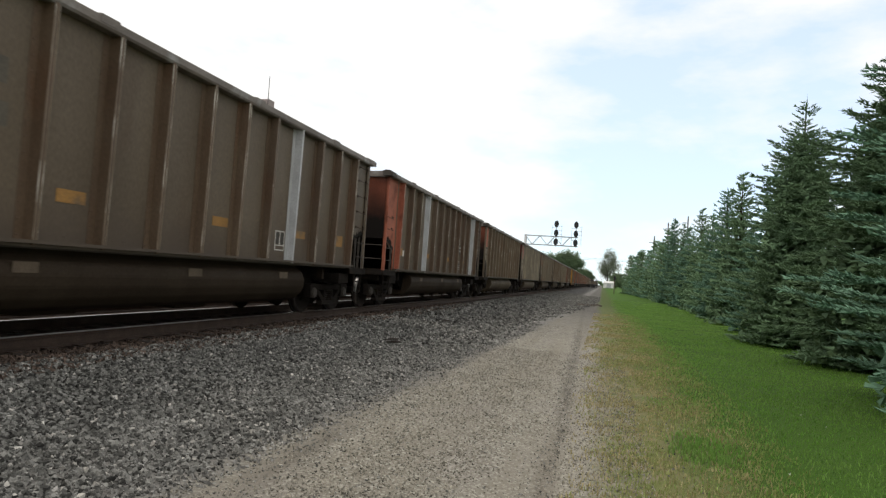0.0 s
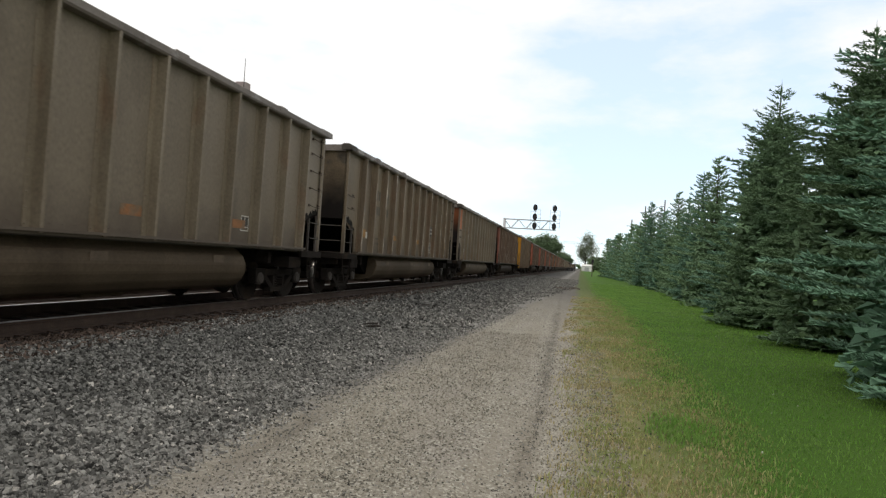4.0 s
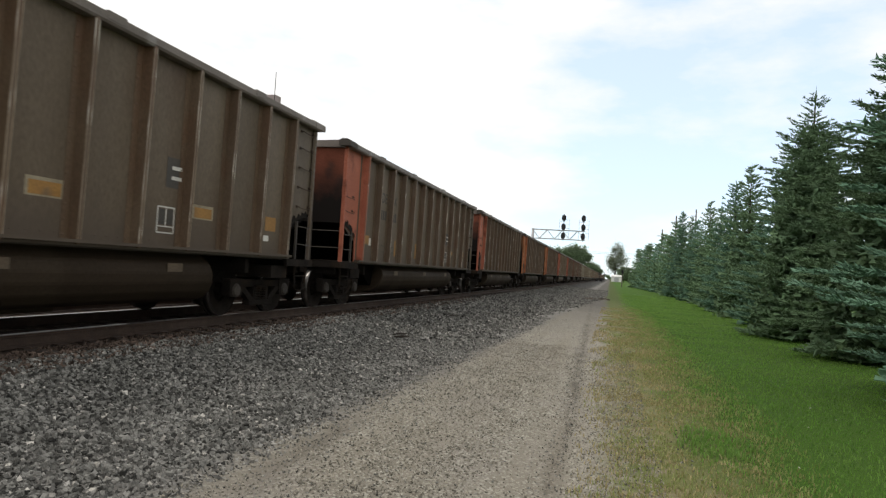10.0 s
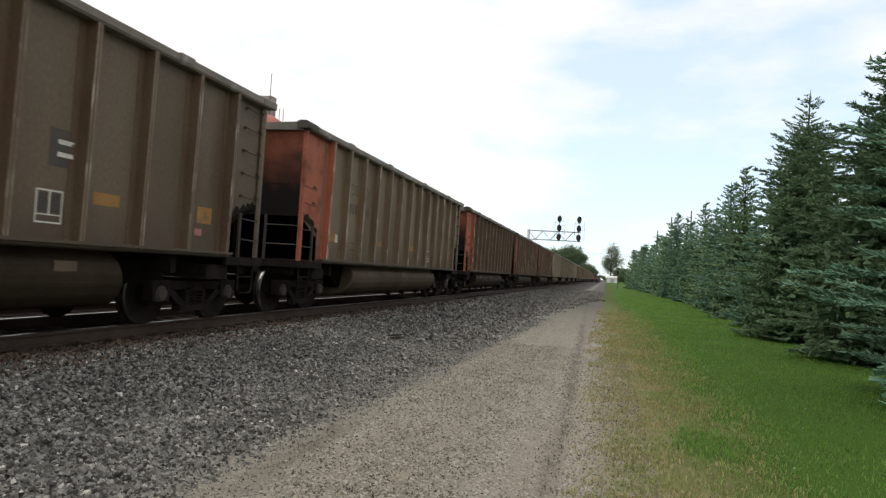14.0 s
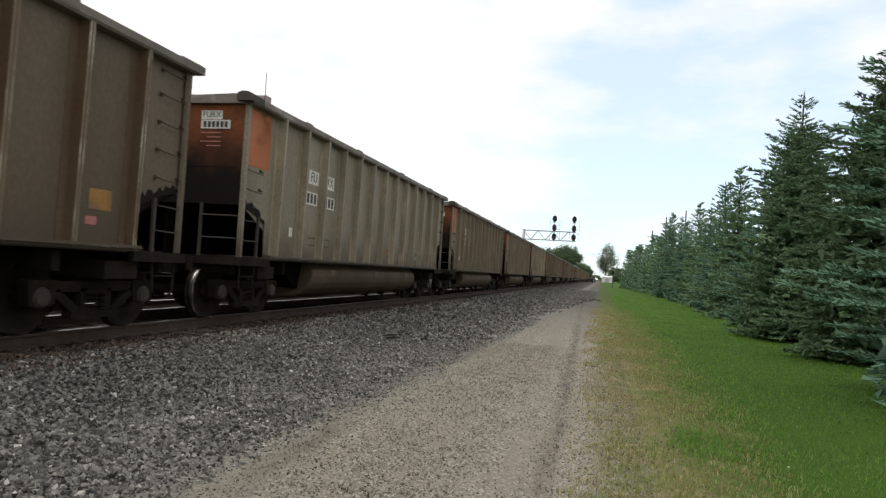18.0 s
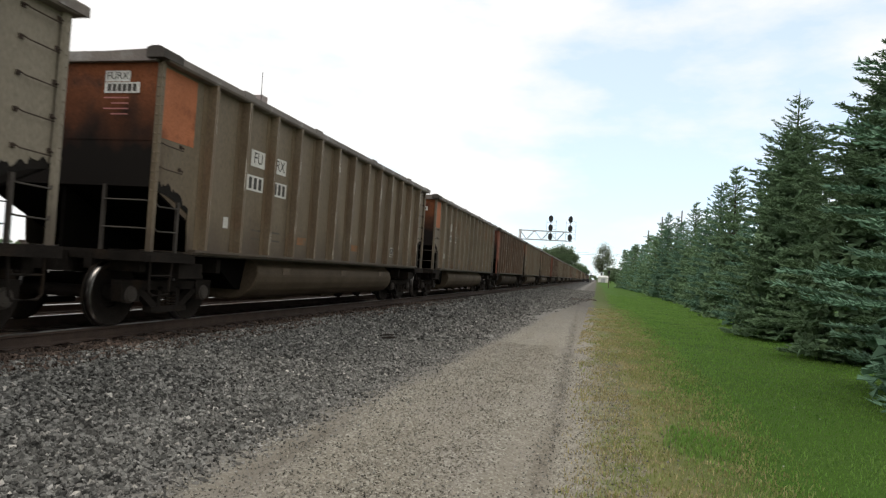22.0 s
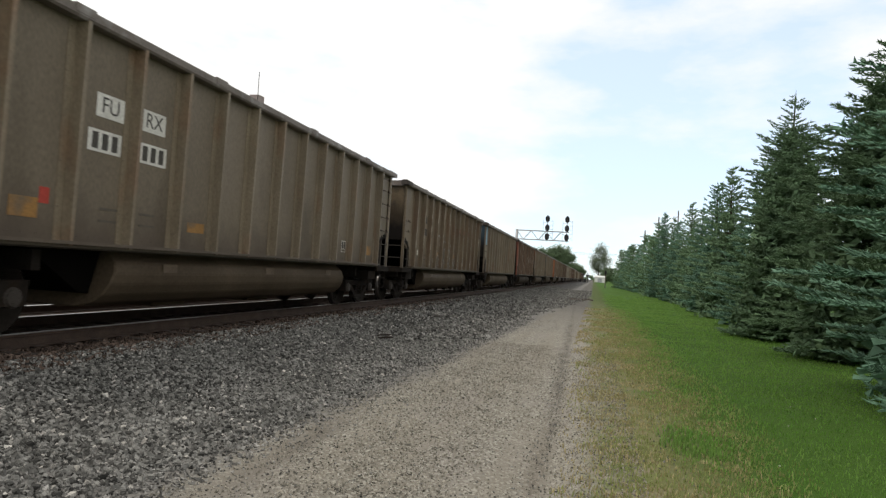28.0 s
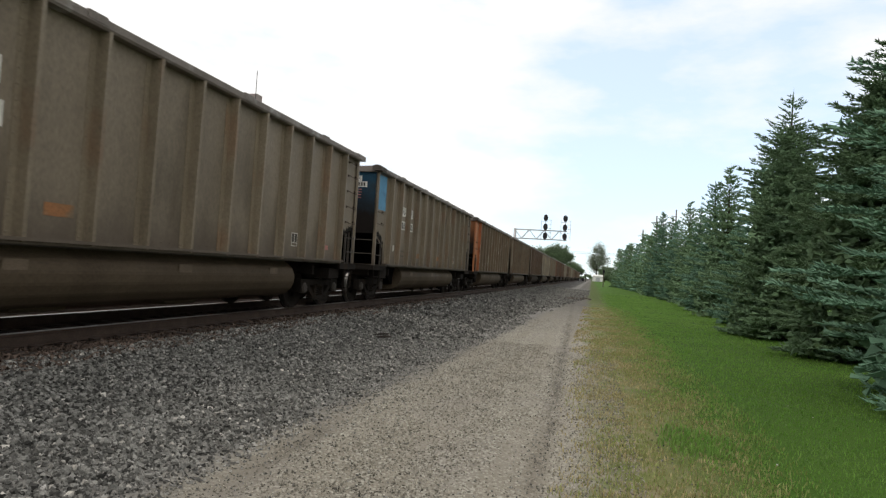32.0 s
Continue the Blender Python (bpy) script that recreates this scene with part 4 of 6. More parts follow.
# paint of each car's leading end, body finish and lettering, from the first car in view to the last
FADED = surface("nearly_worn_off_lettering", (0.075, 0.066, 0.052), (0.10, 0.088, 0.068), 6, 0.8, 0, 40, 0.05, 0.002)
LIVERY = [
    ("none", "", "brown", "dark"), ("coral", "full", "brown", "dark"), ("coral", "top", "tan", "white"), ("red", "top", "pale", "dark"),
    ("orange", "top", "olive", "white"), ("none", "", "tan", "dark"), ("orange", "top", "olive", "white"), ("dullred", "full", "rust", "white"),
    ("yellow", "straight", "tan", "white"), ("coral", "full", "brown", "dark"), ("coral", "full", "brown", "dark"), ("coral", "full", "brown", "dark"),
    ("coral", "full", "brown", "dark"), ("amber", "full", "brown", "dark"), ("amber", "full", "brown", "dark"), ("coral", "full", "tan", "dark"),
    ("coral", "full", "brown", "dark"), ("dullred", "full", "rust", "white"), ("dullred", "full", "brown", "white"), ("orange", "top", "pale", "white"),
    ("orange", "top", "olive", "white"), ("orange", "top", "olive", "white"), ("crimson", "top", "pale", "dark"), ("orange", "top", "tan", "white"),
    ("orange", "top", "olive", "white"), ("dullred", "full", "rust", "white"), ("orange", "top", "olive", "white"), ("orange", "top", "tan", "white"),
    ("dullred", "full", "brown", "dark"), ("orange", "top", "olive", "white"), ("none", "", "tan", "spray"), ("paleblue", "top", "olive", "dark"),
    ("dullred", "full", "rust", "dark"), ("orange", "top", "olive", "white"), ("blue", "top", "olive", "white"), ("amber", "full", "tan", "dark"),
]
# letters stencilled on the sides, where they can be read
MARKS = {1: "DEEX", 3: "NDYX", 7: "HEQX", 8: "OFOX", 11: "DEEX", 15: "DETX", 17: "SPSX", 18: "SPSX", 22: "MBKX", 25: "SPSX", 31: "MBKX"}
WORDS = {"olive": "olive-grey", "pale": "pale grey", "brown": "dark brown", "tan": "dusty tan", "rust": "rust-brown"}


def make_car(k, near):
    rng = random.Random(900 + k)
    if 0 <= k < len(LIVERY):
        paint, how, body, letter = LIVERY[k]
    else:
        paint, how, body, letter = rng.choice([("orange", "top", "olive", "white"), ("none", "", "tan", "dark"), ("dullred", "full", "rust", "dark"), ("orange", "top", "pale", "white"), ("none", "", "brown", "dark")])
    straight = how == "straight"
    lead_post = straight or how == "full"
    B = BODY[body]
    rise = 0.05 if straight else 0.0
    car = new("coal_gondola")
    words = {"full": f"with {paint} painted leading bay", "top": f"with {paint} panel at its leading corner", "straight": "with yellow ribbed end and straight bottom", "": "with sooty unpainted end"}[how]
    tagged(car, f"{WORDS[body]} weathered coal gondola {words}", "freight car", "cars of the coal train")
    F = Matrix.Rotation(math.pi, 4, "Z")

    def at(x, y, z, turn=False):
        return Matrix.Translation((x, y, z)) @ F if turn else Matrix.Translation((x, y, z))

    post_me = shape("fin_post", m_fin_post) if straight else shape("side_post", m_post)
    plain_me = post_me if straight else shape("plain_post", m_plain_post)
    sheet, corner = shape("tall_side_sheet", m_tall_sheet) if straight else shape("side_sheet", m_side_sheet), shape("corner_panel", m_corner_panel)
    corner_l = shape("corner_panel_mirror", lambda bm: (m_corner_panel(bm), bmesh.ops.scale(bm, vec=(1, -1, 1), verts=bm.verts[:])))
    for s in (1, -1):
        part("side_sheet", sheet, B, car, "", at(s * SIDE, 0, 0, s < 0))
        part("top_chord", shape("top_chord", m_chord), TRIM, car, "worn grey top rail", at(s * SIDE, 0, rise, s < 0))
        if not straight:
            part("side_sill", shape("side_sill", m_sill), B, car, "", at(s * SIDE, 0, 0, s < 0))
        for i, y in enumerate(POSTS_STRAIGHT if straight else POSTS):
            if s < 0 and not near and i % 3:
                continue
            bright = (k == 0 and i == 9) or (k == 1 and i in (3, 11))
            po = part("side_post", post_me if s > 0 and near else plain_me, SILVER if bright else PANEL["orange" if paint == "amber" else paint] if lead_post and i == 0 and body != "rust" and k != 18 else POSTMAT[body], car, "bright bare metal post" if bright else "", at(s * SIDE, y, 0, s < 0))
            if s > 0 and straight:
                part("rivet_row", shape("rivet_row", m_rivet_row), RUST, po, "dark rusty rivet heads")
            if s > 0 and near and not straight and not bright and body not in ("olive", "pale"):
                part("worn_edge", shape("worn_edge", m_worn_edge), EDGE, po, "edge rubbed to pale metal")
        for e in (-1, 1):
            lead = e < 0 and how in ("full", "straight")
            me = corner if (e > 0) == (s > 0) else corner_l
            if straight:
                me = shape("full_panel", m_full_panel) if (e > 0) == (s > 0) else shape("full_panel_mirror", lambda bm: (m_full_panel(bm), bmesh.ops.scale(bm, vec=(1, -1, 1), verts=bm.verts[:])))
            part("corner_panel", me, PANEL[paint] if lead else B, car, f"{paint} painted panel" if lead else "", at(s * SIDE, e * CORNER_IN, 0, s < 0))
            part("corner_post", shape("corner_post", m_corner_post) if (e < 0) == (s > 0) else shape("corner_post_b", lambda bm: (m_corner_post(bm), bmesh.ops.scale(bm, vec=(1, -1, 1), verts=bm.verts[:]))),
                 PANEL[paint] if lead else B, car, "", at(s * 1.445, e * (HALF - 0.05), 0, s < 0))
            if near:
                part("corner_cap", shape("corner_cap", m_corner_cap) if (e < 0) == (s > 0) else shape("corner_cap_b", lambda bm: (m_corner_cap(bm), bmesh.ops.scale(bm, vec=(1, -1, 1), verts=bm.verts[:]))),
                     TRIM if e > 0 else DUSTY, car, "", at(s * SIDE, e * (HALF + 0.005), rise, s < 0))
                if straight:
                    part("ladder", shape("outside_ladder", m_outside_ladder) if (e > 0) == (s > 0) else shape("outside_ladder_b", lambda bm: (m_outside_ladder(bm), bmesh.ops.scale(bm, vec=(1, -1, 1), verts=bm.verts[:]))), DUSTY, car, "", at(s * SIDE, e * CORNER_IN, 0, s < 0))
                else:
                    part("ladder", shape("ladder", m_ladder) if e > 0 else shape("ladder_b", lambda bm: (m_ladder(bm), bmesh.ops.scale(bm, vec=(1, -1, 1), verts=bm.verts[:]))), DUSTY, car, "", at(s * 1.46, e * HALF, 0))
                part("stirrup_step", shape("stirrup", m_stirrup) if e > 0 else shape("stirrup_b", lambda bm: (m_stirrup(bm), bmesh.ops.scale(bm, vec=(1, -1, 1), verts=bm.verts[:]))), IRON, car, "", at(s * 1.46, e * (HALF - 0.05), 0))
                many = (e > 0) == (s > 0)
                for z in () if straight else ((2.08, 2.46, 2.84, 3.22, 3.55) if many else (2.24, 2.57)):
                    part("grab_iron", shape("grab_iron", m_grab), RUST, car, "", at(s * (SIDE + 0.012), e * (HALF - 0.36), z, s < 0))
        if how == "top" and s > 0:
            part("painted_patch", shape("painted_patch", m_plate(0.84, 0.98)), PANEL[paint], car, f"{paint} painted square", at(SIDE + 0.013, -CORNER_IN - 0.50, 3.14))
    for e in (-1, 1):
        T = Matrix.Translation((0, e * (HALF - 0.02), 0)) @ (F if e > 0 else Matrix())
        wall = shape("ribbed_end_wall", m_ribbed_end) if straight else shape("end_wall", m_end_wall)
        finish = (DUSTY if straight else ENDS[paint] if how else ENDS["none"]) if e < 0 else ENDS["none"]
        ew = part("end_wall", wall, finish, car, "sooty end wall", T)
        if straight and e < 0:
            part("painted_strip", shape("painted_strip", lambda bm: box(bm, -1.43, 1.43, -0.017, -0.0125, 3.2, 3.71)), PANEL["yellow"], ew, "yellow painted strip")
            part("pale_plate", shape("pale_plate", lambda bm: box(bm, -0.55, 0.75, -0.018, -0.0125, 2.64, 2.88)), PALEP, ew, "faded pale plate")
        part("end_chord", shape("end_chord", m_end_chord), TRIM, car, "", Matrix.Translation((0, 0, rise)) @ T)
        if not straight:
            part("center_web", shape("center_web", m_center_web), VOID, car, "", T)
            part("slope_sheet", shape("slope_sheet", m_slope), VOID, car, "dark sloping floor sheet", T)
        part("end_platform", shape("end_platform", m_platform), IRON, car, "", Matrix.Translation((0, e * HALF, 0)) @ (F if e < 0 else Matrix()))
        part("coupler", shape("coupler", m_coupler), IRON, car, "cast iron knuckle coupler", Matrix.Translation((0, e * 7.3, 0)) @ (F if e < 0 else Matrix()))
        if near:
            part("end_ladder", shape("end_ladder", m_end_ladder), DUSTY, car, "", T)
            part("air_hose", shape("air_hose", m_hose), RUBBER, car, "", Matrix.Translation((0, e * 7.3, 0)) @ (F if e < 0 else Matrix()))
    part("center_sill", shape("center_sill", m_center_sill), IRON, car)
    part("floor", shape("floor_sheet", m_floor), DUSTY, car)
    if straight:
        part("underframe", shape("underframe", m_underframe), IRON, car)
    else:
        part("tub", shape("tub", m_tub, bevel=0.02), BELLYPALE if body in ("olive", "pale", "tan") else BELLY, car, "dusty brown steel belly")
    # trucks
    for e in (-1, 1):
        yc = e * 6.17
        part("body_bolster", shape("body_bolster", m_body_bolster), IRON, car, "", (0, yc, 0))
        tr = part("truck", shape("bolster", m_bolster), IRON, car, "black cast iron three-piece truck", (0, yc, 0))
        for s in (1, -1):
            part("side_frame", shape("side_frame", m_side_frame), IRON, tr, "", at(s * 1.02, 0, 0, s < 0))
            if near and s > 0:
                tagged(part("spring_nest", shape("spring_nest", m_springs), IRON, tr, "", at(s * 1.02, 0, 0, s < 0)), kind="stuff")
                for q in (-1, 1):
                    part("bearing_cap", shape("bearing_cap", m_bearing), DUSTY, tr, "", at(s * 0.99, q * 0.889, 0.457, s < 0))
        for q in (-1, 1):
            ws = part("wheelset", shape("axle", m_axle), IRON, car)
            # the offset lies in the parent inverse, so that all wheelsets share one rolling action
            ws.matrix_parent_inverse = Matrix.Translation((0, yc + q * 0.889, 0.457))
            WHEELSETS.append(ws)
            for s in (1, -1):
                if near or s > 0:
                    plate = shape("wheel_plate", lambda bm: (m_wheel(bm), m_wheel_face(bm)), True) if s > 0 else shape("far_wheel_plate", m_far_wheel, True)
                    part("wheel_plate", plate, IRON, ws, "", at(s * 0.76, 0, 0, s < 0))
                    if near and s > 0:
                        part("tread", shape("tread", m_tread, True), TREAD, ws, "polished steel tread", at(s * 0.76, 0, 0, s < 0))
    # markings on the side that faces the road
    X = SIDE + 0.0125
    bay = lambda i: (POSTS[i] + POSTS[i + 1]) / 2
    words = MARKS.get(k, "FURX" if letter == "white" else "")
    plain = words in ("SPSX", "HEQX", "OFOX")
    for c, y in enumerate((-4.64, -3.62) if plain else (-4.40, -3.55)):
        z, two = (2.5 if plain else 2.82), words[2 * c:2 * c + 2]
        if letter == "white":
            pl = part("number_board", shape(f"number_board{plain}", m_plate(0.49, 0.27 if plain else 0.29)), WHITE, car, "white board with dark letters", (X, y, z))
            part("letters", lettering("letters_" + two, two, 0.2), BLACK, pl, "", (0.0045, 0, 0))
            y, z = (y, 2.02) if plain else (y - 0.06 + 0.08 * c, 2.38)
            if not plain:
                pl = part("number_board", shape("wide_number_board", m_plate(0.58, 0.27)), WHITE, car, "white board with dark bars", (X, y, z))
            for q in range(2 if plain else 3):
                part("mark", shape("mark", m_plate(0.10, 0.2)), FADED if plain else BLACK, car if plain else pl, "", (X, y + (q - 0.5) * 0.19, z) if plain else (0.0045, (q - 1) * 0.17, 0))
        else:
            ink = BLACK if k in (3, 11, 22, 30, 31) else FADED
            if two:
                part("letters", lettering("stencil_" + two, two, 0.27), ink, car, "dark stencilled letters", (X, y + 0.02, z))
            for q in range(3):
                if not two and q < 2:
                    part("mark", shape("tall_mark", m_plate(0.14, 0.27)), ink, car, "", (X, y + (q - 0.5) * 0.23, z))
                part("mark", shape("stencil_mark", m_plate(0.11, 0.25)), ink, car, "", (X, y + (q - 1) * 0.17, 2.38))
        if near and not straight:
            for q in range(2):
                part("data_line", shape("data_line", m_plate(0.32, 0.03)), FADED, car, "", (X, -4.31 + 0.75 * c, 1.56 - 0.15 * q))
    if how == "top" and (letter == "white" or k == 22):
        for z, n in ((3.47, 4), (3.31, 6)):
            pl = part("end_number_board", shape(f"end_board{n}", lambda bm: box(bm, -0.04 * n - 0.04, 0.04 * n + 0.04, -0.022, -0.018, -0.075, 0.075)), WHITE, car, "", (0.87 - 0.04 * (6 - n), -HALF + 0.02, z))
            if n == 4:
                part("letters", lettering("end_letters_" + words, words, 0.1, "y"), BLACK, pl, "", (0, -0.023, 0))
            else:
                tagged(part("stencil_line", shape(f"end_glyphs{n}", lambda bm: [box(bm, 0.08 * (i - 2.5) - 0.028, 0.08 * (i - 2.5) + 0.028, -0.025, -0.022, -0.05, 0.05) for i in range(n)]), BLACK, pl), kind="stuff")
        for q in range(4):
            tagged(part("faint_line", shape(f"faint_line{q % 2}", lambda bm: box(bm, -0.22 + 0.12 * (q % 2), 0.17, -0.019, -0.0165, -0.008, 0.008)), PINK, car), kind="stuff").location = (0.84, -HALF - 0.015, 3.16 - 0.075 * q)
    if k == 30:
        part("spray_scrawl", shape("scrawl", m_scrawl), GRAFFITI, car, "white sprayed outline letters", (X + 0.012, -2.95, 1.14))
        for i in range(7, 11):
            part("faded_lettering", shape("faded_red", m_plate(0.6, 0.17)), REDFADE, car, "", (X, bay(i) + 0.02, 2.83))
            part("dark_underline", shape("dark_underline", m_plate(0.6, 0.05)), FADED, car, "", (X, bay(i) + 0.02, 2.68))
    if k == 17:
        for i, (y, w, h) in enumerate(((-2.75, 0.34, 0.40), (-2.2, 0.26, 0.22), (-1.75, 0.24, 0.42), (-1.25, 0.22, 0.36), (-0.85, 0.2, 0.2), (0.35, 0.26, 0.36), (0.85, 0.16, 0.32), (1.2, 0.2, 0.34), (1.62, 0.18, 0.3), (2.0, 0.2, 0.34))):
            lt = part("spray_letter", shape(f"spray_blob{i}_dark", m_blob(w * 1.3 + 0.035, h * 0.85 + 0.035, i)), BLACK, car, "silver sprayed letter with dark outline", (X + 0.009 + 0.0007 * i, y, 1.14 + h))
            part("fill", shape(f"spray_blob{i}", m_blob(w * 1.3, h * 0.85, i)), GRAFFITI, lt, "", (0.004, 0, 0))
            part("slash", shape(f"spray_slash{i % 3}", m_plate(0.05 + 0.02 * (i % 3), 0.22 + 0.05 * (i % 2))), BLACK, lt, "", Matrix.Translation((0.008, 0.04 * (i % 3 - 1), 0.02)) @ Matrix.Rotation(0.5 * (i % 3) - 0.4, 4, "X"))
    if near:
        small = how == "top"
        db = part("data_box", shape("data_box", m_data_box), WHITE, car, "white outlined stencil box", Matrix.Translation((X, 3.84 if small else 2.28 if straight else 3.2 if body == "rust" else 2.76, 1.45 if body == "rust" else 1.49)) @ Matrix.Scale(0.65 if small or body == "rust" else 0.88, 4))
        tagged(db, kind="stuff")
        tagged(part("data_field", shape("data_field", m_data_field), BLACK, db), kind="stuff")
        if not small and k % 3 and k != 30:
            dk = part("dark_square", shape("dark_square", m_plate(0.40, 0.42)), DARKSQ, car, "dark square with two white lines", (X, 2.28 if straight else 2.91, 2.15))
            for q in (-0.07, 0.07):
                part("stencil_line", shape("stencil_line", m_plate(0.22, 0.05)), WHITE, dk, "", (0.004, 0.02, q))
        if k == 11:
            for y in (-5.95, -3.28, -1.2):
                part("reflector", shape("upright_reflector", m_plate(0.12, 0.45)), REFLECT, car, "upright yellow reflector strip", (X + 0.001, y, 1.54))
        spots = ((-5.3, 0.38, 0.12), (-3.55, 0.4, 0.12), (0.34, 0.44, 0.12), (3.23, 0.44, 0.12), (6.0, 0.3, 0.2)) if straight else ((-5.6, 0.38, 0.22), (-2.4, 0.44, 0.15), (0.7, 0.44, 0.15), (3.62, 0.44, 0.15), (5.68, 0.38, 0.25))
        for q, (y, w, h) in enumerate(spots):
            if rng.random() < (0.4 if small else 0.85):
                if k in (9, 10, 12) and q < 4:
                    part("pale_patch", shape(f"pale_patch{w}", m_plate(w + 0.08, h + 0.06)), PALEP, car, "pale cleaned patch", (X - 0.002, y, 1.67))
                part("reflector", shape(f"reflector{w}_{h}", m_plate(w, h)), RUSTP if small and k != 29 else REFLECT, car, "rusty orange patch" if small and k != 29 else "dirty yellow reflector patch", (X + 0.001, y, 1.47 if small else 1.66))
        if not straight:
            for y in (-2.9, 0.2, 3.1):
                part("faded_patch", shape("faded_patch", m_plate(0.34, 0.12)), DULLP, car, "dusty worn reflector on the belly", (1.4, y, 0.84))
        part("route_card", shape("route_card", m_plate(0.14, 0.18)), PANEL["red"] if k == 29 else WHITE, car, "small red card" if k == 29 else "", (X, -5.33, 1.62))
        if rng.random() < 0.7:
            part("sticker", shape("sticker", m_plate(0.18, 0.10)), PINK if rng.random() < 0.5 else WHITE, car, "", (X, 5.55, 1.4))
        for e in (-1, 1):
            part("soot_band", shape("soot_band" if e > 0 else "soot_band_b", m_soot_band(e)), SOOTY, car, "ragged black soot edge", (X - 0.0005, e * CORNER_IN, 0))
    return car


WHEELSETS = []
CARS = [make_car(k, k < 36) for k in range(-1, 54)]


# ---- spruce row ----
def across(d):
    ref = np.where(np.abs(d[:, 2:3]) > 0.9, np.array([[1.0, 0, 0]]), np.array([[0, 0, 1.0]]))
    u = np.cross(d, ref)
    u /= np.linalg.norm(u, axis=1, keepdims=True) + 1e-9
    return u, np.cross(d, u)


def spindles(p0, p1, r, twist):
    """Slender three-sided spindles from p0 to p1: verts and triangles."""
    n = len(p0)
    d = p1 - p0
    d = d / (np.linalg.norm(d, axis=1, keepdims=True) + 1e-9)
    u, w = across(d)
    mid = p0 + (p1 - p0) * 0.42
    v = np.zeros((n, 5, 3))
    v[:, 0], v[:, 4] = p0, p1
    for j in range(3):
        a = twist + j * 2.0944
        v[:, j + 1] = mid + r[:, None] * (np.cos(a)[:, None] * u + np.sin(a)[:, None] * w)
    tri = np.array([(0, 2, 1), (0, 3, 2), (0, 1, 3), (4, 1, 2), (4, 2, 3), (4, 3, 1)])
    f = (np.arange(n)[:, None, None] * 5 + tri[None]).reshape(-1, 3)
    return v.reshape(-1, 3), f


def shoots(p0, p1, r, twist):
    """Needle shoots: slim three-sided cones, widest a little above their base."""
    n = len(p0)
    d = p1 - p0
    d = d / (np.linalg.norm(d, axis=1, keepdims=True) + 1e-9)
    u, w = across(d)
    v = np.zeros((n, 4, 3))
    v[:, 3] = p1
    for j in range(3):
        a = twist + j * 2.0944
        v[:, j] = p0 + r[:, None] * (np.cos(a)[:, None] * u + np.sin(a)[:, None] * w)
    f = (np.arange(n)[:, None, None] * 4 + np.array([(0, 1, 3), (1, 2, 3), (2, 0, 3)])[None]).reshape(-1, 3)
    return v.reshape(-1, 3), f


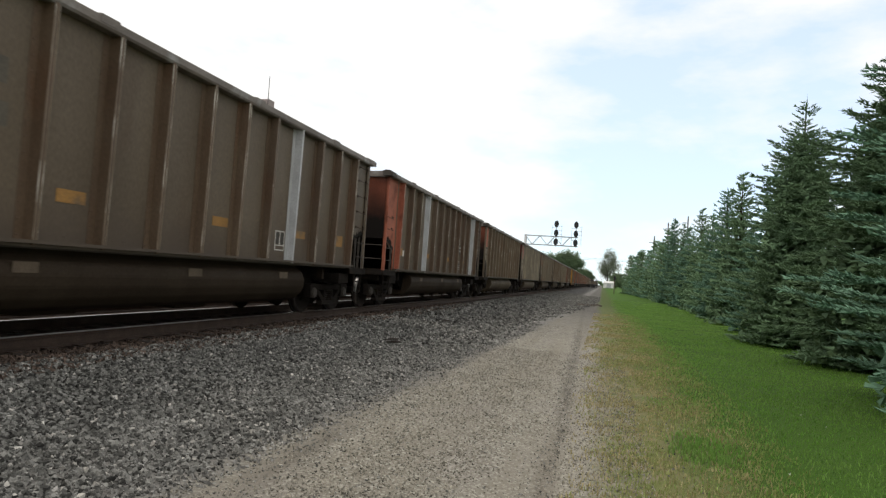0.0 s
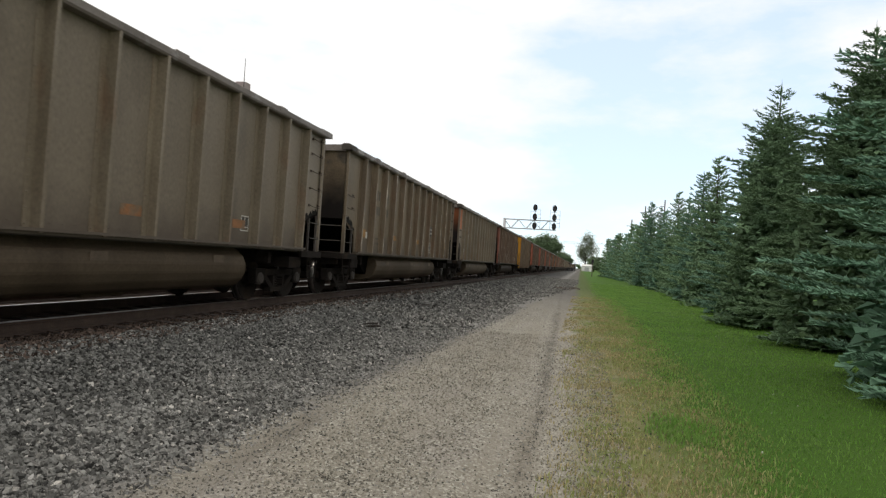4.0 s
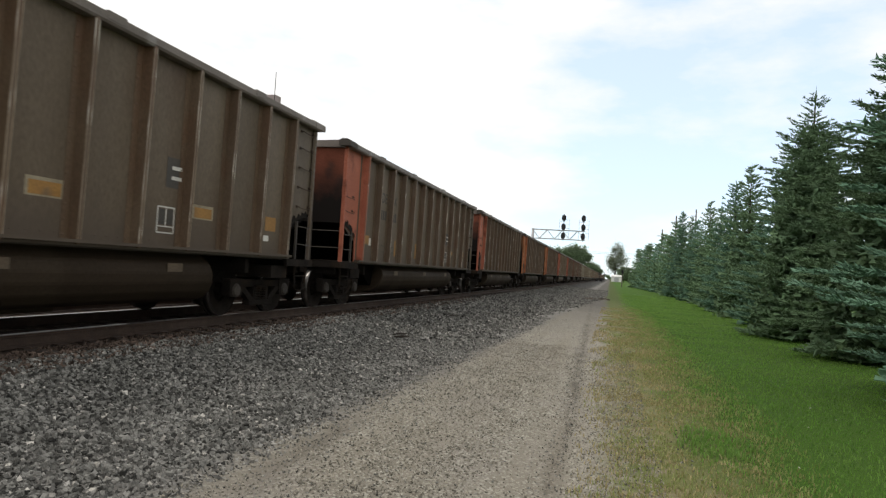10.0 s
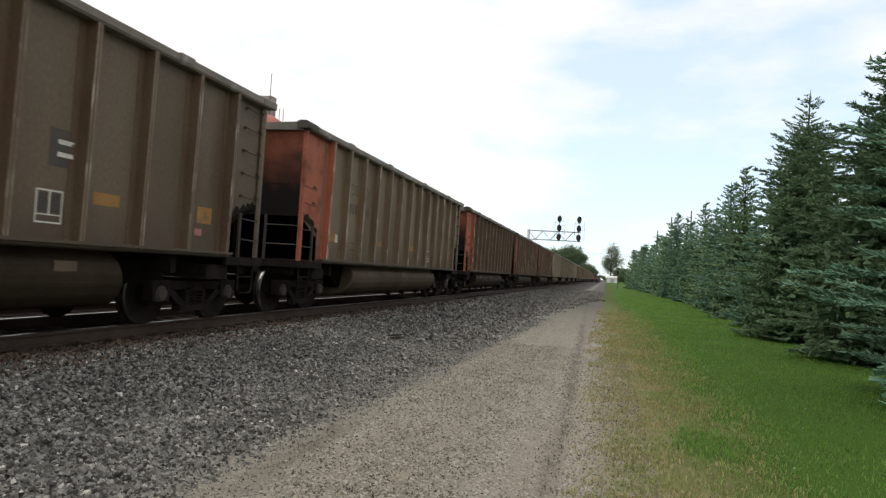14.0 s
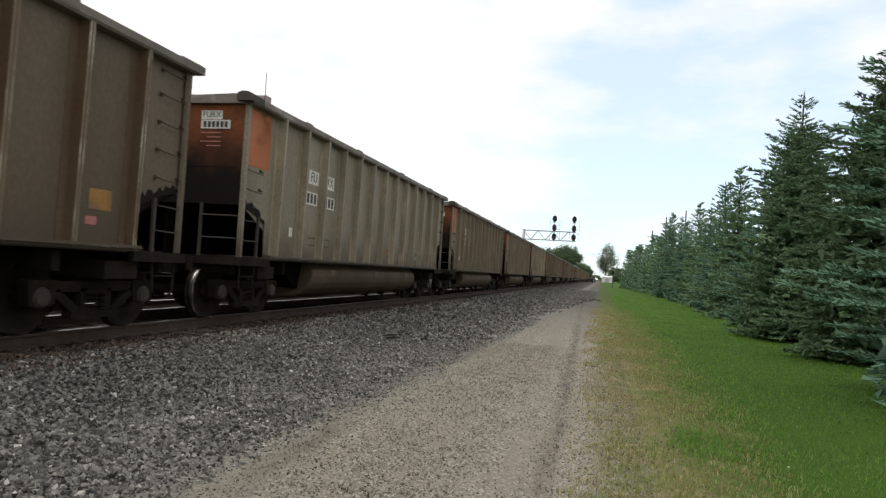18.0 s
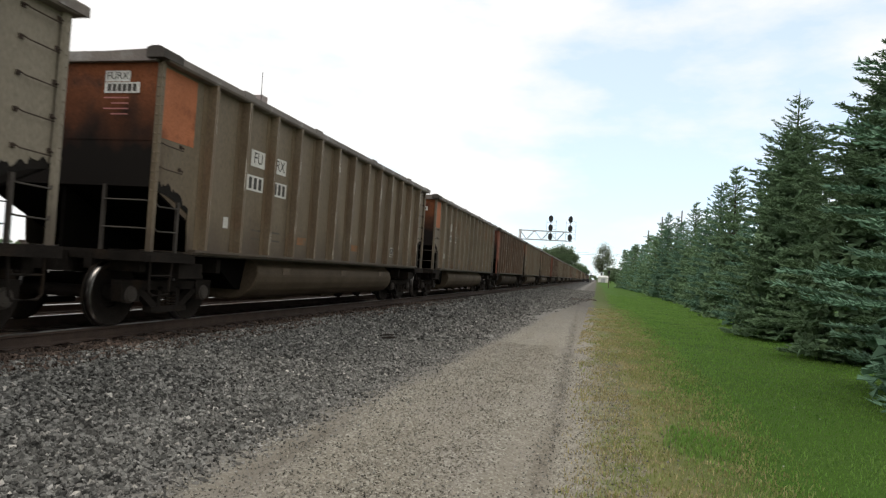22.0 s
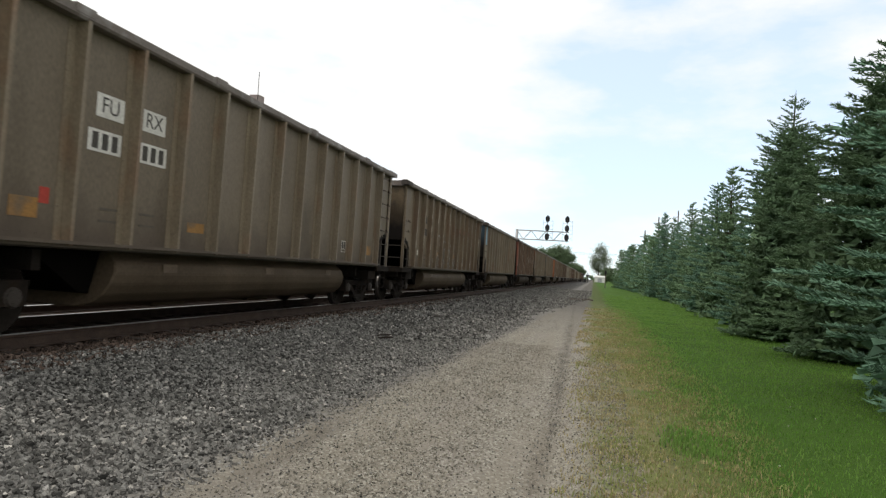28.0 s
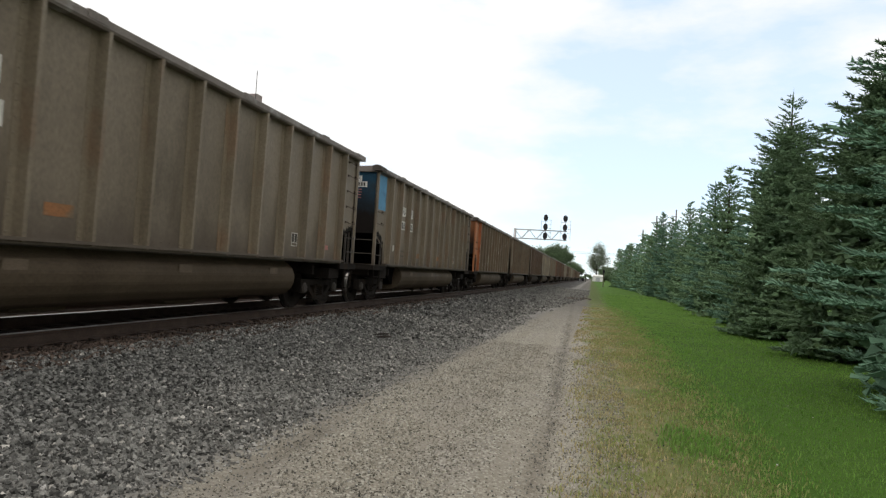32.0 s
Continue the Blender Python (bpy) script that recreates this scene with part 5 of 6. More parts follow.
def spruce_mesh(name, material, height, radius, seed, tier, per, step, size, fat, plump, close=0.42):
    """Tiers of boughs; each bough is a flat fan of twigs, thickly set with short needle shoots, that droops and lifts at its tip."""
    rng = np.random.default_rng(seed)
    P0, P1, Rr = [], [], []

    def dress(p, d, length, rise):
        """Shoots along twigs that start at p in the directions d."""
        k = np.maximum(2, (length / (size * close)).astype(int))
        i = np.repeat(np.arange(len(p)), k)
        u = rng.uniform(0.0, 1.0, len(i))
        base = p[i] + d[i] * (u * length[i])[:, None]
        base[:, 2] += rise * (u * length[i]) ** 2
        w = np.cross(d[i], [0, 0, 1.0])
        w /= np.linalg.norm(w, axis=1, keepdims=True) + 1e-9
        v = d[i] * rng.uniform(0.5, 1.0, len(i))[:, None] + w * rng.normal(0, 0.55, len(i))[:, None]
        v[:, 2] += rng.normal(0.30, 0.30, len(i))
        v /= np.linalg.norm(v, axis=1, keepdims=True)
        P0.append(base)
        P1.append(base + v * (size * rng.uniform(0.7, 1.25, len(i)))[:, None])
        Rr.append(size * fat * rng.uniform(0.75, 1.25, len(i)))

    z = 0.16
    while z < height * 0.975:
        t = z / height
        full = min(1.0, 0.80 + 1.1 * t) if t < 0.22 else min((1 - (t - 0.2) / 0.8) ** plump, 1.5 * (1 - (t - 0.2) / 0.8))
        reach = radius * full * rng.uniform(0.86, 1.1) + 0.07
        nb = max(5, int(per * (0.4 + 0.6 * reach / radius)))
        a0 = rng.uniform(0, 6.28)
        for j in range(nb):
            az = a0 + 6.283 * j / nb + rng.normal(0, 0.2)
            L = reach * (rng.uniform(0.9, 1.14) if rng.random() < 0.45 else rng.uniform(0.66, 0.95))
            out, side = np.array([math.cos(az), math.sin(az), 0.0]), np.array([-math.sin(az), math.cos(az), 0.0])
            slope, bend = -0.30 + 0.42 * t + 0.75 * max(0.0, t - 0.62) + rng.normal(0, 0.11), 0.22 - 0.06 * t
            if t < 0.08:
                slope, bend = 0.02, 0.06
            h = z + rng.uniform(-0.42, 0.42) * tier
            n = max(2, int(0.8 * L / step))
            u = np.concatenate([np.tile(np.linspace(0.22, 0.97, n), 2) + rng.normal(0, 0.02, 2 * n), [0.55, 0.8]])
            p = out[None] * (u * L)[:, None]
            p[:, 2] = h + L * (slope * u + bend * u * u)
            length = np.clip(0.46 * L * np.clip(1.08 - u, 0.05, 1) ** 0.8 + 0.05, size * 0.9, 0.46) * rng.uniform(0.75, 1.2, len(u))
            sg = np.repeat([-1.0, 1.0, 0.0], [n, n, 2])
            d = out[None] * (0.62 + 0.5 * u)[:, None] + side[None] * (sg * rng.uniform(0.55, 0.95, len(u)))[:, None]
            d[:, 2] += slope * 0.5 + bend * u + rng.normal(0, 0.06, len(u))
            d /= np.linalg.norm(d, axis=1, keepdims=True)
            length[-2:] = L * np.array([0.3, 0.24])
            dress(p, d, length, 0.10)
        z += tier * rng.uniform(0.75, 1.25) * (1.0 if t < 0.75 else 0.7)
    # shaded inner foliage close to the trunk
    q = 10000 if size < 0.15 else 1500 if size < 0.3 else 220
    zi = rng.uniform(0.15, height * 0.86, q)
    ri = radius * (1 - zi / height) ** 0.8 * rng.uniform(0.04, 0.80, q) 
    ai = rng.uniform(0, 6.283, q)
    c = np.stack([np.cos(ai) * ri, np.sin(ai) * ri, zi], 1)
    d = rng.normal(0, 1, (q, 3)) * np.array([1, 1, 0.5])
    d /= np.linalg.norm(d, axis=1, keepdims=True)
    big = np.clip(0.06 * (height - zi), 0.06, 1.9 * size) * rng.uniform(0.7, 1.2, q)
    P0.append(c - d * big[:, None] * 0.6)
    P1.append(c + d * big[:, None] * 0.6)
    Rr.append(0.34 * big)
    # leader with its ring of young shoots
    top = np.array([[0.0, 0, height * 0.955]])
    dress(np.repeat(top, 3, 0), np.array([[0.03, 0, 1.0], [-0.02, 0.03, 1.0], [0.02, -0.02, 1.0]]), np.array([0.34, 0.3, 0.4]), 0.0)
    P0.append(np.array([[0, 0, height * 0.93]]))
    P1.append(np.array([[0.02, 0, height * 1.03]]))
    Rr.append(np.full(1, 0.035))
    p0, p1, r = np.concatenate(P0), np.concatenate(P1), np.concatenate(Rr)
    v, f = shoots(p0, p1, r, rng.uniform(0, 2, len(p0)))
    return raw(name, v, f, material)


def spruce_core(height, radius):
    """Trunk with limbs."""
    def build(bm):
        tube(bm, [(0, 0, -0.1), (0.02, 0.01, height * 0.3), (-0.02, 0.02, height * 0.6), (0, 0, height * 0.93)], [0.17, 0.13, 0.08, 0.02], 8)
        r = random.Random(3)
        for i in range(46):
            t = i / 46
            a, h, L = i * 2.4, height * (0.05 + 0.85 * t), radius * (1 - t) * 0.7
            tube(bm, [(0, 0, h), (math.cos(a) * L * 0.5, math.sin(a) * L * 0.5, h + 0.03), (math.cos(a) * L, math.sin(a) * L, h - 0.06)], [0.03, 0.02, 0.008], 4)
    return build


SPRUCE_HI = [spruce_mesh(f"spruce_crown_{i}", (NEEDLEBLUE, NEEDLE, NEEDLE)[i], 8.0, 2.2, 40 + i, 0.37, 15, 0.11, 0.10, 0.2, (0.52, 0.62, 0.66)[i], 0.32) for i in range(3)]
SPRUCE_LO = [spruce_mesh(f"small_spruce_crown_{i}", (NEEDLEBLUE, NEEDLE, NEEDLE)[i], 8.0, 2.2, 60 + i, 0.40, 13, 0.2, 0.19, 0.22, (0.8, 0.92, 1.0)[i]) for i in range(3)]
SPRUCE_FAR = [spruce_mesh(f"distant_spruce_crown_{i}", (NEEDLEBLUE, NEEDLE, NEEDLE)[i], 8.0, 2.2, 80 + i, 0.52, 10, 0.34, 0.36, 0.25, 0.98) for i in range(3)]
TRUNK = shape("spruce_trunk", spruce_core(8.0, 2.2))


def make_spruce(i, x, y, h, r, near):
    t = new("spruce_tree")
    rng = random.Random(70 + i)
    t.matrix_basis = Matrix.LocRotScale((x, y, surface_z(x, y) - 0.05), Euler((0, 0, rng.uniform(0, 6.28))), (r / 2.2, r / 2.2, h / 8.0))
    tagged(t, "tall dense blue-green spruce tree standing in the lawn" if near else "blue-green spruce tree in a long row", "tree", "spruce row beside the lawn")
    part("trunk", TRUNK, BARK, t, "brown bark trunk")
    part("crown", (SPRUCE_HI if near else SPRUCE_LO if y < 82 else SPRUCE_FAR)[(0, 2, 1, 0, 1)[i % 5]], None, t)


SPRUCES = [(6.3, 11.0, 8.0, 3.05), (6.7, 18.0, 7.9, 2.65), (6.15, 24.0, 8.1, 2.2), (6.8, 30.3, 6.7, 1.95), (6.6, 36.5, 7.7, 1.9), (7.15, 44.0, 7.9, 2.0),
           (7.3, 50.5, 7.2, 1.9), (7.55, 58.0, 8.3, 1.9), (7.4, 64.5, 7.4, 1.8), (7.6, 71.0, 8.2, 1.8), (7.4, 78.0, 9.4, 1.9)]
rng0 = random.Random(8)
yy = 84.5
while yy < 166:
    SPRUCES.append((7.5 - max(0, yy - 105) * 0.03 + rng0.uniform(-0.25, 0.25), yy, rng0.uniform(7.2, 8.9), rng0.uniform(1.9, 2.2)))
    yy += rng0.uniform(6.0, 7.4)
for i, (x, y, h, r) in enumerate(SPRUCES):
    make_spruce(i, x, y, h, r, y < 28)


# ---- distant broadleaf trees ----
def leaf_crown(name, n, rx, rz, seed, size, material):
    """A crown of many small leaf clumps gathered on several limbs, uneven and open."""
    rng = np.random.default_rng(seed)
    hubs = rng.normal(0, 1, (26, 3))
    hubs /= np.linalg.norm(hubs, axis=1, keepdims=True)
    hubs *= rng.uniform(0.35, 0.95, (26, 1)) * np.array([rx, rx, rz])
    c = hubs[rng.integers(0, 26, n)] + rng.normal(0, 1, (n, 3)) * np.array([rx, rx, rz]) * 0.16
    d = rng.normal(0, 1, (n, 3))
    d /= np.linalg.norm(d, axis=1, keepdims=True)
    v, f = spindles(c - d * size * 0.5, c + d * size * 0.5, size * rng.uniform(0.25, 0.5, n), rng.uniform(0, 2, n))
    return raw(name, v, f, material)


def make_broadleaf(x, y, trunk_h, rx, rz, mesh, label):
    t = new("broadleaf_tree")
    t.location = (x, y, profile(x) - 0.1)
    tagged(t, label, "tree")

    def limbs(bm):
        top = trunk_h + rz * 1.2
        tube(bm, [(0, 0, -0.2), (0.1, 0, trunk_h * 0.6), (0, 0.1, trunk_h + rz * 0.4), (0.1, 0, top)], [rx * 0.09, rx * 0.07, rx * 0.04, 0.03], 7)
        r = random.Random(int(x * 7 + y))
        for i in range(16):
            a, h = i * 2.4, trunk_h * 0.7 + i * rz * 0.08
            tube(bm, [(0, 0, h), (math.cos(a) * rx * 0.4, math.sin(a) * rx * 0.4, h + rz * 0.4), (math.cos(a) * rx * 0.75, math.sin(a) * rx * 0.75, h + rz * r.uniform(0.5, 0.9))], [rx * 0.03, rx * 0.02, 0.02], 4)
    part("trunk", shape(f"trunk_{x:.0f}_{y:.0f}", limbs), BARK, t)
    part("crown", mesh, None, t, "", (0, 0, trunk_h + rz))


OAK = leaf_crown("broad_crown", 4200, 7.0, 6.5, 3, 0.85, LEAF)
THIN = leaf_crown("thin_crown", 4200, 7.0, 10.0, 4, 0.55, LEAFPALE)
YOUNG = leaf_crown("young_crown", 1600, 4.2, 4.0, 5, 0.8, LEAF)
rng1 = random.Random(12)
for i in range(8):
    yq = 400 + rng1.uniform(-20, 50)
    make_broadleaf(-37 + i * 2.6, yq, 4.5 + rng1.uniform(-1.5, 1.5) + (1.5 if i > 3 else 0), 7.0, 6.5, OAK, "leafy green broadleaf tree beyond the tracks")
for i in range(3):
    make_broadleaf(-21 + i * 2.5, 690 + 15 * i, 5.0 - i, 7.0, 6.5, OAK, "rounded green tree far down the line")
make_broadleaf(2.6, 430, 4.5, 7.0, 10.0, THIN, "tall sparse spring tree with thin pale crown")
make_broadleaf(7.4, 405, 0.8, 4.2, 4.0, YOUNG, "bright green young tree beside a white shed")
make_broadleaf(10.5, 400, 0.4, 4.2, 4.0, YOUNG, "bright green young tree beside a white shed")


def far_woods():
    """The horizon all around: a low uneven belt of tree clumps."""
    rng = np.random.default_rng(77)
    n = 5200
    a = rng.uniform(0, 6.2832, n)
    d = rng.uniform(1250, 1500, n)
    x, y = np.sin(a) * d, np.cos(a) * d
    h = 5.5 + 3.5 * np.sin(a * 9) + 2.5 * np.sin(a * 31 + 1)
    c = np.stack([x, y, np.abs(h) * rng.uniform(0.1, 1.2, n)], 1)
    q = rng.normal(0, 1, (n, 3))
    q /= np.linalg.norm(q, axis=1, keepdims=True)
    v, f = spindles(c - q * 4.5, c + q * 4.5, rng.uniform(2.5, 4.5, n), rng.uniform(0, 2, n))
    tagged(new("far_woods", raw("far_woods", v, f, LEAF)), "low hazy belt of woods along the horizon", "woods", kind="stuff")


far_woods()


# ---- signal bridge ----
def make_signal_bridge():
    y, z0, z1 = 122.0, 8.15, 9.75
    xl, xr = -14.1, -4.75
    br = new("signal_bridge")
    br.location = (0, y, 0)
    tagged(br, "grey steel cantilever signal bridge reaching over the tracks", "signal bridge")
    part("mast", shape("signal_mast", lambda bm: lathe(bm, [(-0.1, 0.32), (9.9, 0.24)], 12, "z", (xl + 0.1, 0, 0)), True), GALV, br)
    for dy in (-0.5, 0.5):
        for z in (z0, z1):
            part("chord", shape("bridge_chord", lambda bm: box(bm, xl, xr, -0.06, 0.06, -0.06, 0.06)), GALV, br, "", (0, dy, z))
    n = 7
    for i in range(n):
        a, b = xl + (xr - xl) * i / n, xl + (xr - xl) * (i + 1) / n
        for dy in (-0.5, 0.5):
            part("brace", shape(f"brace{i}", lambda bm: tube(bm, [(a, 0, z0 if i % 2 else z1), (b, 0, z1 if i % 2 else z0)], 0.045, 5)), GALV, br, "", (0, dy, 0))
        part("hanger", shape("hanger", lambda bm: box(bm, -0.04, 0.04, -0.5, 0.5, -0.04, 0.04)), GALV, br, "", (b, 0, z0))
    part("walkway", shape("walkway", lambda bm: box(bm, xl, xr, -0.45, 0.45, -0.03, 0.0)), GALV, br, "", (0, 0, z0 + 0.06))
    for sx in (-8.55, -5.1):
        sg = new("signal_head_stack")
        sg.location = (sx, y - 0.75, 0)
        tagged(sg, "three black signal heads stacked on a grey bracket", "railway signal", "signals on the bridge")
        part("bracket", shape("signal_bracket", lambda bm: (tube(bm, [(0, 0.25, 7.9), (0, 0.25, 12.6)], 0.06, 6), box(bm, -0.1, 0.1, 0.2, 0.3, 8.2, 8.4))), GALV, sg)
        part("ladder_cage", shape("signal_cage", lambda bm: [tube(bm, [(0.35, 0.3, 8.6 + 0.75 * j), (0.95, 0.3, 8.6 + 0.75 * j), (0.95, 0.8, 8.6 + 0.75 * j)], 0.035, 4) for j in range(5)] + [tube(bm, [(x, 0.3, 8.2), (x, 0.3, 11.7)], 0.035, 4) for x in (-0.75, 0.95)] + [tube(bm, [(-0.75, 0.3, z), (0.35, 0.3, z)], 0.035, 4) for z in (9.7, 11.3)]), GALV, sg)
        for z in (8.75, 10.35, 11.95):
            hd = part("signal_head", shape("signal_head", lambda bm: prism(bm, [(0.40 * math.cos(a * 0.3142), 0.06, 0.60 * math.sin(a * 0.3142)) for a in range(20)], [(0.40 * math.cos(a * 0.3142), -0.02, 0.60 * math.sin(a * 0.3142)) for a in range(20)])), SIGNAL, sg, "oval black backboard", (0, 0, z))
            for dz in (-0.36, 0, 0.36):
                part("hood", shape("signal_hood", lambda bm: lathe(bm, [(-0.3, 0.13), (-0.3, 0.15), (0.0, 0.15), (0.0, 0.02), (-0.05, 0.02)], 12, "y")), SIGNAL, hd, "", (0, -0.02, dz))


make_signal_bridge()


def make_cabinet():
    c = new("shed")
    c.location = (3.4, 400, 0.2)
    tagged(c, "low white shed at the far end of the road", "shed")
    part("wall", shape("shed_wall", lambda bm: box(bm, -3.0, 3.0, -3, 3, 0, 3.0), bevel=0.05), CABINET, c)
    part("roof", shape("shed_roof", lambda bm: prism(bm, [(-3.3, -3.3, 3.0), (3.3, -3.3, 3.0), (3.3, 3.3, 3.0), (-3.3, 3.3, 3.0)], [(-2.6, -0.3, 4.0), (2.6, -0.3, 4.0), (2.6, 0.3, 4.0), (-2.6, 0.3, 4.0)])), CABINET, c)
    part("door", shape("shed_door", lambda bm: box(bm, -1.2, 1.2, -3.06, -3.004, 0.05, 2.3)), GALV, c)
    p = new("marker_post")
    p.location = (2.35, 145, 0)
    tagged(p, "dark slim post beside the lawn", "post")
    part("shaft", shape("marker_shaft", lambda bm: tube(bm, [(0, 0, -0.2), (0, 0, 3.7)], 0.1, 6)), WOOD, p)
    part("plate", shape("marker_plate", lambda bm: box(bm, -0.22, 0.22, -0.16, -0.12, 2.9, 3.6)), SIGNAL, p)
    for x, y in ((-4.6, 300), (-2.9, 330)):
        b = new("crossing_signal")
        b.location = (x, y, 0)
        tagged(b, "small dark crossing signal far down the line", "crossing signal")
        part("post", shape("crossing_post", lambda bm: tube(bm, [(0, 0, -0.2), (0, 0, 4.6)], 0.14, 6)), SIGNAL, b)
        part("lamps", shape("crossing_lamps", lambda bm: box(bm, -0.75, 0.75, -0.1, 0.1, 3.2, 3.7), bevel=0.1), SIGNAL, b)
        part("case", shape("crossing_case", lambda bm: box(bm, -0.6, 0.6, -0.5, 0.5, 0, 1.8), bevel=0.05), SIGNAL, b, "", (-1.2, 0, 0))
    # dark litter of old tie ends on the road
    rng = random.Random(31)
    for i in range(7):
        q = new("broken_tie_end")
        q.matrix_basis = pose(-1.5 + 0.24 * i + rng.uniform(-0.08, 0.08), 52.5 + rng.uniform(-1.4, 1.4), 0.085, rng.uniform(-8, 8), rng.uniform(-6, 6), rng.uniform(0, 180)) @ Matrix.Scale(0.68, 4)
        tagged(q, "broken grey timber tie end lying on the gravel", "timber", "litter on the road")
        part("block", shape(f"tie_end{i % 3}", lambda bm: prism(bm, [(-0.22, -0.1, -0.07), (0.2, -0.1, -0.07), (0.24, 0.1, -0.07), (-0.2, 0.1, -0.07)], [(-0.2, -0.09, 0.09), (0.16, -0.08, 0.08), (0.2, 0.09, 0.06 + 0.02 * (i % 3)), (-0.22, 0.08, 0.09)])), WOOD, q)


make_cabinet()


def make_sticks():
    """Dark broken sticks lying on the ballast."""
    rng = random.Random(17)
    for x, y, turn, length in ((-4.15, 13.35, 70, 0.42), (-4.02, 13.1, 25, 0.3), (-4.45, 19.6, 80, 0.5)):
        st = new("stick")
        st.matrix_basis = pose(x, y, surface_z(x, y) + 0.045, 4, 3, turn)
        tagged(st, "dark broken stick lying on the ballast", "stick", "sticks on the ballast")
        part("stem", shape(f"stick_{length}", lambda bm: tube(bm, [(-length / 2, 0, 0), (0, 0.02, 0.015), (length / 2, -0.03, 0.03)], [0.014, 0.02, 0.012], 6)), TIE, st)
        part("twig", shape("twig", lambda bm: tube(bm, [(0, 0.02, 0.015), (0.06, 0.09, 0.05), (0.1, 0.12, 0.06)], [0.011, 0.009, 0.005], 5)), TIE, st)


make_sticks()


def make_masts():
    g = new("grain_elevator")
    g.location = (-56.4, 100, 0)
    tagged(g, "tall faded red grain tank with concrete headhouse behind the train", "grain elevator")
    part("tank", shape("tank_body", lambda bm: lathe(bm, [(-0.2, 4.2), (23.2, 4.2), (24.2, 3.6), (25.1, 2.0), (25.4, 0.4)], 32, "z"), True), BRICKRED, g, "faded red domed steel tank")
    part("headhouse", shape("headhouse", lambda bm: box(bm, -0.5, 1.2, 0.6, 2.4, 20, 28.6)), CONCRETE, g)
    for x in (-3.2, 3.2, 3.9):
        part("vent_pipe", shape("vent_pipe", lambda bm: tube(bm, [(0, 0, 23), (0, 0, 26.3)], 0.07, 5)), GALV, g, "", (x, 0, 0))
    part("rail", shape("tank_rail", lambda bm: [tube(bm, [(-5.5, 0, 26.3 + q), (-0.5, 0, 26.3 + q)], 0.05, 4) for q in (0, 0.6)] and None), GALV, g)
    part("mast", shape("mast_shaft", lambda bm: tube(bm, [(1.1, 0.4, 20), (1.1, 0.4, 32.3)], [0.08, 0.05], 6)), SIGNAL, g, "thin dark mast")
    for x, y, h in ((8.8, 130, 11.3), (11.2, 131, 14.0), (14.5, 130, 15.2)):
        u = new("utility_pole")
        u.location = (x, y, 0)
        tagged(u, "thin dark pole rising behind the spruces", "utility pole")
        part("shaft", shape(f"thin_pole{h}", lambda bm: tube(bm, [(0, 0, -0.3), (0, 0, h)], 0.11, 6)), WOOD, u)
        part("arm", shape("thin_arm", lambda bm: box(bm, -0.9, 0.0, -0.05, 0.05, -0.05, 0.05)), WOOD, u, "", (0, 0, h - 1.2))
    w = new("overhead_wires")
    tagged(w, "thin dark overhead wires crossing the line", "wires")
    for dz in (0, 0.5):
        part("wire", shape("wire", lambda bm: tube(bm, [(-60 + 10 * i, 0, 0.012 * (i - 6) ** 2) for i in range(13)], 0.035, 4)), SIGNAL, w, "", (0, 240, 10.2 + dz))
    for x in (-60, 60):
        p = new("utility_pole")
        p.location = (x, 240, 0)
        tagged(p, "grey wooden utility pole", "utility pole")
        part("shaft", shape("pole_shaft", lambda bm: tube(bm, [(0, 0, -0.3), (0, 0, 11)], [0.18, 0.12], 8)), WOOD, p)
        part("crossarm", shape("pole_crossarm", lambda bm: box(bm, -1.0, 1.0, -0.06, 0.06, 10.0, 10.15)), WOOD, p)


make_masts()


